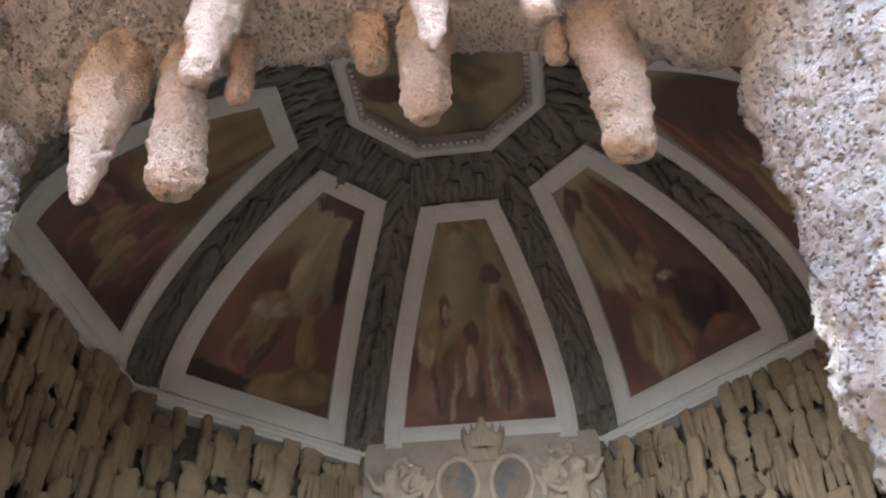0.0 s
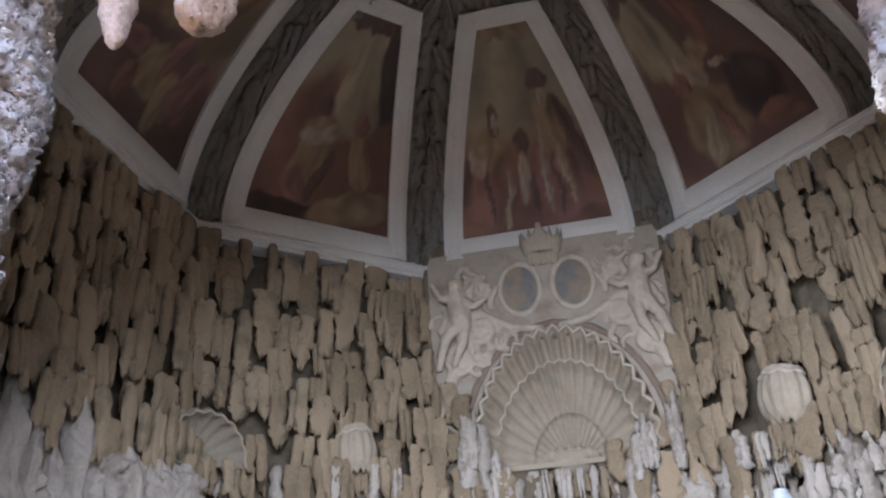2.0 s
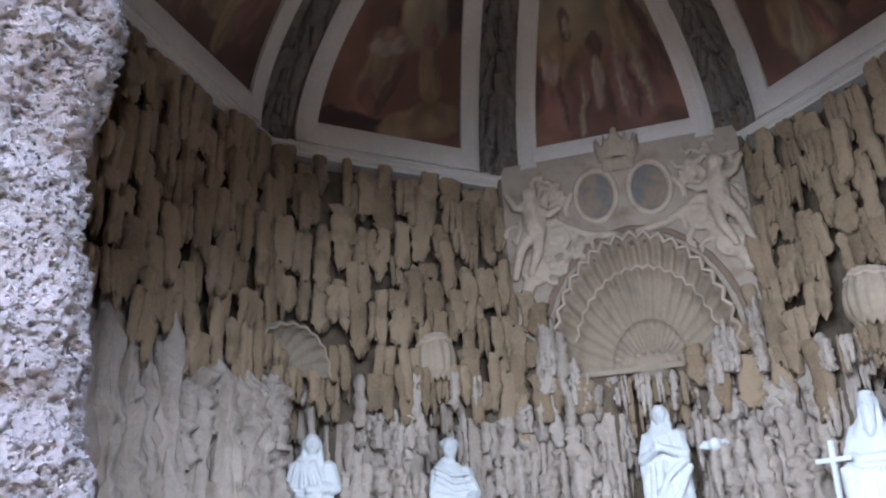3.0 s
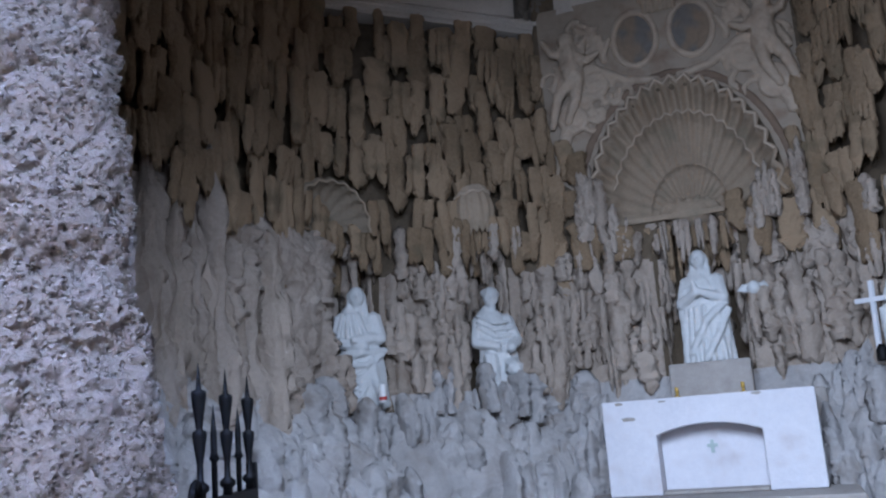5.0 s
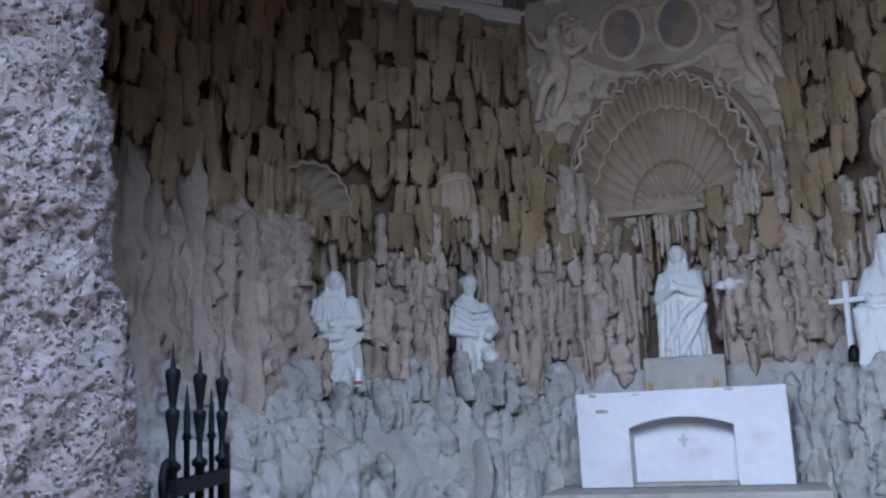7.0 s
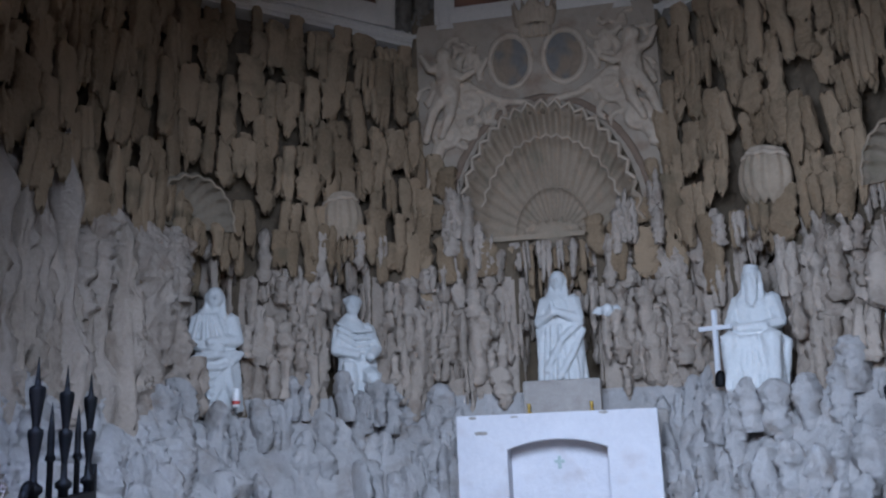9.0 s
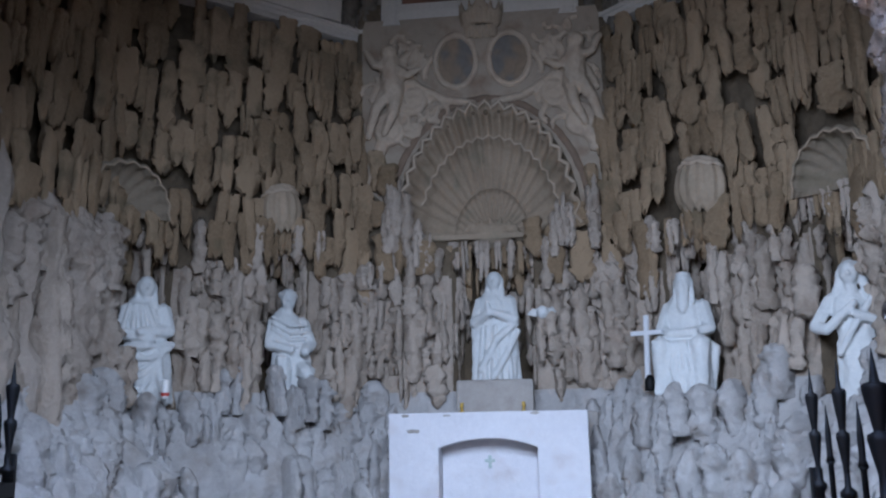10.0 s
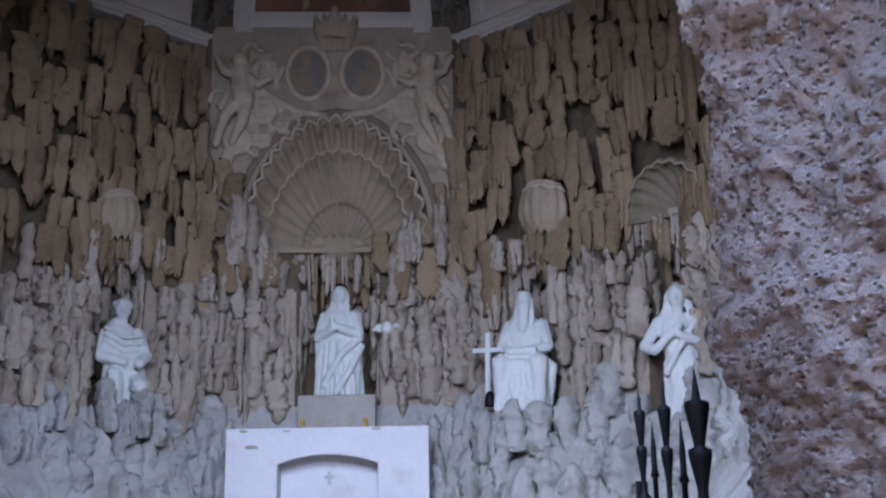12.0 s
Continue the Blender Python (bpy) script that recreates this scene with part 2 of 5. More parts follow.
HOLES = [(0.65, 2.24, 0.06), (0.17, 1.86, 0.065), (0.99, 1.45, 0.10), (0.90, 2.83, 0.055), (-0.06, 1.60, 0.035), (-0.5, 2.36, 0.05), (-0.36, 2.08, 0.035), (-0.87, 1.72, 0.04), (-1.05, 2.4, 0.06), (0.82, 1.62, 0.045), (1.02, 2.0, 0.035)]  # on the pier: u, z, radius


def hole(u, z):
    """How near the pier's next hole is: below one inside it."""
    p = Vector((u, z * 0.6, 6.2))
    return min(math.hypot((u - hu) / 1.1 + 0.015 * noise.noise(p * 14), (z - hz) * 0.8 + 0.02 * noise.noise(p * 12)) / hr for hu, hz, hr in HOLES)


def relief(k, u, z):
    p = Vector((u * 1.0 + 11.3 * k, z * 0.6, 3.1 * k))
    d = 0.06 * fbm(p * 2.2) + 0.05 * fbm(Vector((u * 5 + k, z * 2.2, 7.0))) + 0.02 * fbm(p * 14 + Vector((4, 1, 0)))
    d += 0.50 * sstep(1.30, 0.35, z) + 0.07 * sstep(1.4, 1.0, z) * (0.5 + noise.noise(p * 4.0))
    d -= 0.05 * sstep(1.4, 1.8, z) * (0.3 if k == 2 else 1.0) + (0.0 if k == 2 else 0.22 * sstep(2.7, 3.2, z)) + (0.23 * sstep(2.9, 3.3, z) if k == 2 else 0)
    if k == 2:
        d += 0.25 * sstep(3.1, 2.6, z + 0.25 * noise.noise(Vector((u * 1.5, 7, 0)))) * sstep(-0.9, 1.0, u) + 0.05 * fbm(p * 3 + Vector((0, 9, 0))) + 0.04 * fbm(Vector((u * 6, z * 2.4, 2.0)))
        if z < 3.0:
            d -= 0.38 * sstep(1.1, 0.85, hole(u, z))
            d += 0.05 * noise.noise(Vector((u * 9, z * 5, 3.3))) + 0.025 * noise.noise(Vector((u * 22, z * 16, 1.3)))
    if inside_niche(k, u, z):
        d = -0.72 + 0.05 * fbm(p * 5)
    if k == 0 and conch_zone(u, z):
        d = -0.85
    elif k == 0 and z > 3.0:
        d = 0.012 * fbm(p * 4)
    return d


def wall(name, k, z0, z1, step, label):
    nu, nz = int(S / step) + 1, int((z1 - z0) / step) + 1
    verts, faces = [], []
    for j in range(nz):
        z = z0 + (z1 - z0) * j / (nz - 1)
        for i in range(nu):
            u = S * (i / (nu - 1) - 0.5)
            d = relief(k, u, z) * min(1, min(S / 2 - abs(u), 0.08) / 0.08 + 0.3)
            verts.append((u * 1.012, -d, z))
    for j in range(nz - 1):
        for i in range(nu - 1):
            a = j * nu + i
            faces.append((a, a + nu, a + nu + 1, a + 1))
    n0 = len(verts)
    verts += [(-S / 2 - 0.4, 1.0, z0), (S / 2 + 0.4, 1.0, z0), (S / 2 + 0.4, 1.0, z1), (-S / 2 - 0.4, 1.0, z1)]
    faces.append((n0, n0 + 1, n0 + 2, n0 + 3))
    faces += [tuple(range(nu)) + (n0 + 1, n0), tuple((nz - 1) * nu + i for i in range(nu - 1, -1, -1)) + (n0 + 3, n0 + 2)]
    faces += [tuple(j * nu for j in range(nz - 1, -1, -1)) + (n0, n0 + 3), tuple(j * nu + nu - 1 for j in range(nz)) + (n0 + 2, n0 + 1)]
    me = pymesh(name, verts, faces)
    # ground behind the drips, with the gaps' shade in its colour
    me.materials.append(TUFA_BACK_SHADED)
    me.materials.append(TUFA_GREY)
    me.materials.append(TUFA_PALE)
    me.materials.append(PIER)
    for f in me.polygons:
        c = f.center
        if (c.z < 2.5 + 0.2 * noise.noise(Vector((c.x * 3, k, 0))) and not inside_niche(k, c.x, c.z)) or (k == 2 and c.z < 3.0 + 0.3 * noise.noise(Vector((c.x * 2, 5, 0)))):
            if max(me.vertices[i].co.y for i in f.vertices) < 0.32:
                # the pier's holes get the dark tufa too, as painted shade
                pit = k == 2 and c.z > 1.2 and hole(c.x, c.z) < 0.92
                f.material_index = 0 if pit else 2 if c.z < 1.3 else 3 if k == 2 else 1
    ob = link(name, me, None)
    ob.matrix_basis = frame_of(k)
    return tagged(ob, label, "wall", kind="structure")


WALLS = {}
for k, nm, lab in ((0, "wall_north", "grotto wall of dripping brown tufa with a shell apse"),
                   (1, "wall_northwest", "grotto wall of hanging brown tufa with two statue niches"),
                   (-1, "wall_northeast", "grotto wall of hanging brown tufa with two statue niches"),
                   (2, "wall_west", "grotto wall with a massive pale tufa pier"),
                   (-2, "wall_east", "grotto wall of hanging brown tufa")):
    WALLS[k] = wall(nm, k, 0.0, Z_EAVES, 0.024 if k == 2 else 0.034, lab)
for k, nm in ((3, "wall_southwest"), (4, "wall_south"), (-3, "wall_southeast")):
    bm = bmesh.new()
    box(bm, -S / 2 - 0.2, S / 2 + 0.2, 0.0, 0.5, 4.66, Z_EAVES)
    ob = tagged(part(nm, bm, TUFA_BACK_SHADED), "tufa wall over the grotto's entrance side", "wall", kind="structure")
    ob.matrix_basis = frame_of(k)
for sx, nm in ((-1, "wall_entry_left"), (1, "wall_entry_right")):
    a, b = Vector((sx * 3.39, -1.4, 0)), Vector((-1.75 if sx < 0 else 2.15, -3.86, 0))
    d = (b - a).normalized()
    o = Vector((d.y, -d.x, 0)) * (-1 if sx < 0 else 1)
    if o.x * sx < 0:
        o = -o
    bm = bmesh.new()
    vs = [bm.verts.new(p + Vector((0, 0, z))) for z in (0, 4.7) for p in (a - d * 0.2, b + d * 0.6, b + d * 0.6 + o * 0.8, a - d * 0.2 + o * 0.8)]
    for q in ((0, 1, 2, 3), (4, 5, 6, 7), (0, 1, 5, 4), (1, 2, 6, 5), (2, 3, 7, 6), (3, 0, 4, 7)):
        bm.faces.new([vs[i] for i in q])
    tagged(part(nm, bm, TUFA_BACK_SHADED), "tufa wall beside the grotto's entrance", "wall", kind="structure")
bm = bmesh.new()
for quad in (((-3.5, -1.28), (-1.42, -3.36), (-1.6, -4.4), (-4.2, -2.2)), ((-1.6, -4.4), (-1.42, -3.36), (1.42, -3.36), (1.9, -4.4)), ((1.9, -4.4), (1.42, -3.36), (3.5, -1.28), (4.2, -2.2))):
    lo, hi = [[bm.verts.new((x, y, z)) for x, y in quad] for z in (4.75, 5.1)]
    bm.faces.new(lo)
    bm.faces.new(hi[::-1])
    for i in range(4):
        bm.faces.new((lo[i], lo[(i + 1) % 4], hi[(i + 1) % 4], hi[i]))
tagged(part("entry_ceiling", bm, TUFA_BACK_SHADED), "tufa ceiling inside the entrance", "ceiling", kind="structure")

# ---- vault ----
def lean_in(phi):
    """Share of the half width that is left at the height angle phi."""
    return math.cos(phi) ** 1.2


def vault(k, v, phi, out=0.0):
    """A point of the vault over wall k: v metres beside the middle line, phi its height angle, out metres proud of it."""
    out -= 0.10
    r, z = (VAP - out) * lean_in(phi), Z_VAULT + (RISE - out) * math.copysign(abs(math.sin(phi)) ** 1.2, phi)
    m = frame_of(k)
    return m @ Vector((v, r - AP, z))


PHI_TOP = math.acos((1.0 / VAP) ** (1 / 1.2))
verts, faces = [], []
NP, NV = 40, 16
for k in range(8):
    base = len(verts)
    for j in range(NP + 1):
        phi = PHI_TOP * j / NP
        half = math.tan(math.pi / 8) * (VAP + 0.1) * lean_in(phi) + 0.02
        for i in range(NV + 1):
            v = half * (2 * i / NV - 1)
            p = vault(k, v, phi, 0.0)
            p += Vector((p.x, p.y, 0)).normalized() * 0.03 * fbm(p * 3.0)
            verts.append(p)
    for j in range(NP):
        for i in range(NV):
            a = base + j * (NV + 1) + i
            faces.append((a, a + 1, a + NV + 2, a + NV + 1))
ceiling = tagged(link("ceiling", pymesh("ceiling", verts, faces), TUFA_DARK), "octagonal vault of dark tufa with painted panels", "ceiling", kind="structure")
ceiling_shell = ceiling.modifiers.new("thickness", "SOLIDIFY")
ceiling_shell.thickness, ceiling_shell.offset = 0.25, -1.0

PHI_F, PHI_B, PHI_T = -0.058, 0.105, 1.005   # foot of the frames, foot of the paintings, head of the frames


def panel_half(phi, inset):
    return 0.414 * VAP * lean_in(phi) - 0.249 + 0.033 * phi - inset


OCHRE, ROSE, SAND, UMBER, FLESH, NIGHT, RUST = (Vector(c) for c in ((0.25, 0.165, 0.09), (0.22, 0.105, 0.075), (0.29, 0.225, 0.14), (0.11, 0.06, 0.045), (0.33, 0.245, 0.175), (0.05, 0.030, 0.026), (0.18, 0.085, 0.053)))
# plain draped shapes of each painting: centre, half sizes, lean, colour
SHAPES = {
    0: ((0.5, 0.03, 0.6, 0.13, 0, RUST), (0.5, 0.8, 0.6, 0.28, 0, SAND), (0.5, 0.97, 0.5, 0.05, 0, OCHRE), (0.06, 0.33, 0.05, 0.12, 0, UMBER), (0.25, 0.28, 0.17, 0.20, 0.15, ROSE), (0.24, 0.46, 0.12, 0.10, 0.3, OCHRE), (0.25, 0.60, 0.055, 0.065, 0, UMBER), (0.27, 0.585, 0.028, 0.035, 0, FLESH),
        (0.13, 0.43, 0.045, 0.10, -0.5, FLESH), (0.35, 0.20, 0.022, 0.16, 0.1, SAND), (0.22, 0.22, 0.02, 0.15, -0.1, UMBER), (0.49, 0.48, 0.06, 0.06, 0, UMBER), (0.47, 0.30, 0.035, 0.14, 0.15, FLESH), (0.53, 0.22, 0.03, 0.12, 0, UMBER), (0.72, 0.27, 0.16, 0.22, -0.1, ROSE),
        (0.75, 0.55, 0.12, 0.14, 0, OCHRE), (0.90, 0.46, 0.05, 0.20, -0.25, UMBER), (0.63, 0.33, 0.028, 0.20, 0.05, FLESH), (0.76, 0.31, 0.025, 0.18, -0.1, SAND), (0.70, 0.25, 0.015, 0.17, 0, UMBER), (0.76, 0.68, 0.05, 0.05, 0, FLESH), (0.75, 0.745, 0.11, 0.035, 0, UMBER)),
    1: ((0.5, 0.35, 0.6, 0.4, 0, RUST), (0.62, 0.70, 0.22, 0.22, 0.1, SAND), (0.90, 0.78, 0.12, 0.20, 0.1, NIGHT), (0.55, 0.97, 0.5, 0.05, 0, UMBER), (0.34, 0.35, 0.12, 0.20, 0.2, OCHRE), (0.38, 0.46, 0.16, 0.035, -0.2, FLESH),
        (0.34, 0.60, 0.06, 0.06, 0, UMBER), (0.30, 0.20, 0.08, 0.10, -0.4, ROSE), (0.72, 0.38, 0.09, 0.14, -0.2, OCHRE), (0.70, 0.55, 0.07, 0.05, 0, ROSE), (0.20, 0.05, 0.3, 0.07, 0, NIGHT), (0.70, 0.12, 0.3, 0.09, -0.3, OCHRE), (0.45, 0.28, 0.04, 0.16, 0.5, UMBER)),
    -1: ((0.6, 0.4, 0.6, 0.5, 0, UMBER), (0.28, 0.72, 0.20, 0.22, -0.1, SAND), (0.22, 0.90, 0.2, 0.05, -0.2, UMBER), (0.40, 0.24, 0.20, 0.20, 0.15, OCHRE), (0.34, 0.18, 0.06, 0.17, 0.3, SAND), (0.48, 0.20, 0.05, 0.16, -0.2, ROSE),
        (0.42, 0.50, 0.10, 0.07, 0.2, FLESH), (0.56, 0.56, 0.12, 0.06, -0.4, OCHRE), (0.30, 0.47, 0.07, 0.06, 0, ROSE), (0.64, 0.46, 0.06, 0.022, 0.2, FLESH), (0.75, 0.30, 0.17, 0.16, 0.3, NIGHT), (0.80, 0.12, 0.15, 0.06, 0.2, RUST), (0.72, 0.75, 0.12, 0.18, 0.3, RUST)),
    2: ((0.5, 0.75, 0.5, 0.3, 0, OCHRE), (0.5, 0.2, 0.6, 0.28, 0, UMBER), (0.72, 0.72, 0.035, 0.38, 0.7, RUST), (0.25, 0.34, 0.16, 0.05, -0.2, ROSE), (0.45, 0.30, 0.12, 0.12, 0.3, OCHRE), (0.55, 0.42, 0.05, 0.13, 0.2, ROSE), (0.62, 0.20, 0.08, 0.16, 0.1, OCHRE), (0.32, 0.18, 0.06, 0.10, 0, RUST), (0.78, 0.35, 0.10, 0.16, 0.5, ROSE)),
    -2: ((0.5, 0.4, 0.6, 0.5, 0, UMBER), (0.35, 0.55, 0.15, 0.10, 0.4, ROSE), (0.30, 0.35, 0.10, 0.15, 0.2, OCHRE), (0.20, 0.70, 0.12, 0.2, 0.3, RUST), (0.55, 0.3, 0.1, 0.14, -0.2, OCHRE)),
    9: ((0.5, 0.5, 0.5, 0.5, 0, SAND), (0.42, 0.45, 0.10, 0.22, 0.1, RUST), (0.62, 0.62, 0.16, 0.12, 0.4, OCHRE), (0.52, 0.25, 0.07, 0.16, 0, ROSE), (0.25, 0.6, 0.14, 0.1, -0.3, UMBER)),
}


def paint_colour(u, v, which):
    """Colour of a faded ceiling painting: ochre sky, brown ground, soft draped plain shapes. u, v in 0..1."""
    shapes = SHAPES.get(which, SHAPES[-2])
    du = 0.035 * noise.noise(Vector((u * 7, v * 7, which))) + 0.015 * noise.noise(Vector((u * 19, v * 19, which)))
    dv = 0.035 * noise.noise(Vector((u * 7, v * 7, which + 20))) + 0.015 * noise.noise(Vector((u * 19, v * 19, which + 20)))
    c = RUST.lerp(SAND, sstep(0.35, 0.75, v + du * 3))
    for i, (cx, cy, rx, ry, lean, tone) in enumerate(shapes):
        x, y = u + du - cx, v + dv - cy
        x, y = x * math.cos(lean) - y * math.sin(lean), x * math.sin(lean) + y * math.cos(lean)
        q = (x / rx) ** 2 + (y / ry) ** 2
        if q < 1.6:
            fold = 0.85 + 0.45 * noise.noise(Vector((x / rx * 2.2 + i, y / ry * 0.9, which))) - 0.22 * x / rx
            c = c.lerp(tone * fold, 0.92 * sstep(1.4, 0.8, q))
    return c * (1.02 + 0.28 * noise.noise(Vector((u * 3, v * 3, which + 40))))


def painted(name, pts, uv, nx, ny, seed, parent, mat=FRESCO):
    faces = [(j * nx + i, j * nx + i + 1, (j + 1) * nx + i + 1, (j + 1) * nx + i) for j in range(ny - 1) for i in range(nx - 1)]
    me = pymesh(name, pts, faces)
    col = me.color_attributes.new("paint", "FLOAT_COLOR", "POINT")
    vals = []
    for u, v in uv:
        vals += [*[max(0.01, a) for a in paint_colour(u, v, seed)], 1.0]
    col.data.foreach_set("color", vals)
    return link(name, me, mat, parent)


def strip(bm, line, k, out0, out1):
    """A raised band on the vault between two lines of (v, phi)."""
    a, b = line
    n = len(a)
    rows = []
    for (va, pa), (vb, pb) in zip(a, b):
        rows.append([bm.verts.new(vault(k, va, pa, out0)), bm.verts.new(vault(k, va, pa, out1)),
                     bm.verts.new(vault(k, va * 0.7 + vb * 0.3, pa * 0.7 + pb * 0.3, out1 + 0.02)), bm.verts.new(vault(k, va * 0.3 + vb * 0.7, pa * 0.3 + pb * 0.7, out1 + 0.02)),
                     bm.verts.new(vault(k, vb, pb, out1)), bm.verts.new(vault(k, vb, pb, out0))])
    for r, s in zip(rows, rows[1:]):
        for i in range(5):
            bm.faces.new((r[i], r[i + 1], s[i + 1], s[i]))
    bm.faces.new(rows[0])
    bm.faces.new(rows[-1][::-1])


for k in range(8):
    th = empty("fresco_panel", Matrix.Translation(frame_of(k) @ Vector((0, 0, Z_VAULT))),
               "faded brown ceiling fresco of draped shapes in a white stucco frame", "fresco", "frescoes of the vault")
    nx, ny, pts, uv = 60, 84, [], []
    for j in range(ny):
        phi = PHI_B - 0.01 + (PHI_T - PHI_B - 0.04) * j / (ny - 1)
        for i in range(nx):
            u = i / (nx - 1)
            pts.append(vault(k, panel_half(phi, 0.20) * (2 * u - 1), phi, 0.05))
            uv.append((u, j / (ny - 1)))
    painted("painting", pts, uv, nx, ny, k if k <= 4 else k - 8, th)
    span = [PHI_F + (PHI_T - PHI_F) * j / 20 for j in range(21)]
    for side in (-1, 1):
        bm = bmesh.new()
        strip(bm, ([(side * panel_half(p, 0.0), p) for p in span], [(side * panel_half(p, 0.236), p) for p in span]), k, 0.0, 0.09)
        part("frame_side", bm, STUCCO, th)
    for p0, p1, nm in ((PHI_T, PHI_T - 0.065, "frame_top"), (PHI_F, PHI_B, "frame_bottom")):
        bm = bmesh.new()
        us = [-1 + 2 * i / 8 for i in range(9)]
        strip(bm, ([(u * panel_half(p0, 0.02), p0) for u in us], [(u * panel_half(p1, 0.02), p1) for u in us]), k, 0.0, 0.082)
        part(nm, bm, STUCCO, th)

# cornice and oculus ring as eight-sided mouldings
def moulding(name, profile, mat, label):
    """profile: (distance from the centre axis to the flat, height) pairs round a closed section."""
    verts, faces = [], []
    n = len(profile)
    for k in range(8):
        th = radians(90 + 45 * k + 22.5)
        for r, z in profile:
            c = r / math.cos(math.pi / 8)
            verts.append((c * math.cos(th), c * math.sin(th), z))
    for k in range(8):
        for i in range(n):
            a, b = k * n, ((k + 1) % 8) * n
            faces.append((a + i, a + (i + 1) % n, b + (i + 1) % n, b + i))
    return tagged(link(name, pymesh(name, verts, faces), mat, smooth=False), label, "moulding", kind="structure")


moulding("cornice_trim", [(AP + 0.3, 5.37), (AP + 0.06, 5.375), (AP + 0.045, 5.40), (AP + 0.01, 5.415), (AP + 0.005, 5.45), (AP - 0.02, 5.462), (AP - 0.02, 5.50), (AP + 0.02, 5.52), (AP + 0.05, 5.56), (AP + 0.3, 5.58)], STUCCO, "white stucco cornice below the vault")
ZO = 8.0
moulding("oculus_trim", [(1.08, ZO), (1.055, ZO - 0.06), (1.01, ZO - 0.09), (0.93, ZO - 0.09), (0.91, ZO - 0.05), (0.90, ZO + 0.10), (0.95, ZO + 0.22)], STUCCO, "white octagonal stucco ring round the vault's crown painting")
bm = bmesh.new()
for k in range(8):
    for i in range(9):
        u = (i - 4) * 0.076
        box(bm, u - 0.02, u + 0.02, 0.865 - AP, 0.905 - AP, ZO - 0.055, ZO - 0.005, m=frame_of(k))
tagged(part("dentil_trim", bm, STUCCO), "row of small white dentils round the crown painting", "moulding", kind="structure")
nx = ny = 40
pts, uv = [], []
for j in range(ny):
    for i in range(nx):
        x, y = 2 * i / (nx - 1) - 1, 2 * j / (ny - 1) - 1
        s = max(abs(x), abs(y)) / (math.hypot(x, y) + 1e-6)
        x, y = x * s * 1.12, y * s * 1.12
        pts.append((x, y, ZO + 0.20 - 0.1 * (x * x + y * y)))
        uv.append((i / (nx - 1), j / (ny - 1)))
crown_th = empty("crown_painting", Matrix.Translation((0, 0, ZO)), "faded ochre painting in the crown of the vault", "fresco")
painted("painting", pts, uv, nx, ny, 9, crown_th)

# ---- portal: rough tunnel of tufa with stalactites ----
PROFILE = [(-0.98, -0.85), (-1.02, 0.2), (-1.05, 0.75), (-1.11, 0.95), (-1.17, 1.2), (-1.23, 1.5), (-1.25, 1.8), (-1.31, 2.2), (-1.33, 2.4), (-1.22, 2.75), (-1.18, 3.0), (-1.20, 3.2), (-1.23, 3.57),
           (-1.08, 3.73), (-0.73, 3.82), (-0.25, 3.91), (0.25, 3.92), (0.75, 3.85), (1.25, 3.69), (1.58, 3.60), (1.59, 3.2), (1.60, 2.8), (1.59, 2.1), (1.66, 1.83), (1.63, 1.5), (1.62, 1.2), (1.67, 0.9), (1.72, 0.4), (1.75, -0.85)]


def along(line, f):
    """A point at the fraction f of a bent line's length, and the line's normal there."""
    seg = [math.dist(a, b) for a, b in zip(line, line[1:])]
    s = f * sum(seg)
    for (a, b), d in zip(zip(line, line[1:]), seg):
        if s <= d + 1e-9:
            t = s / d
            return a[0] + (b[0] - a[0]) * t, a[1] + (b[1] - a[1]) * t
        s -= d
    return line[-1]


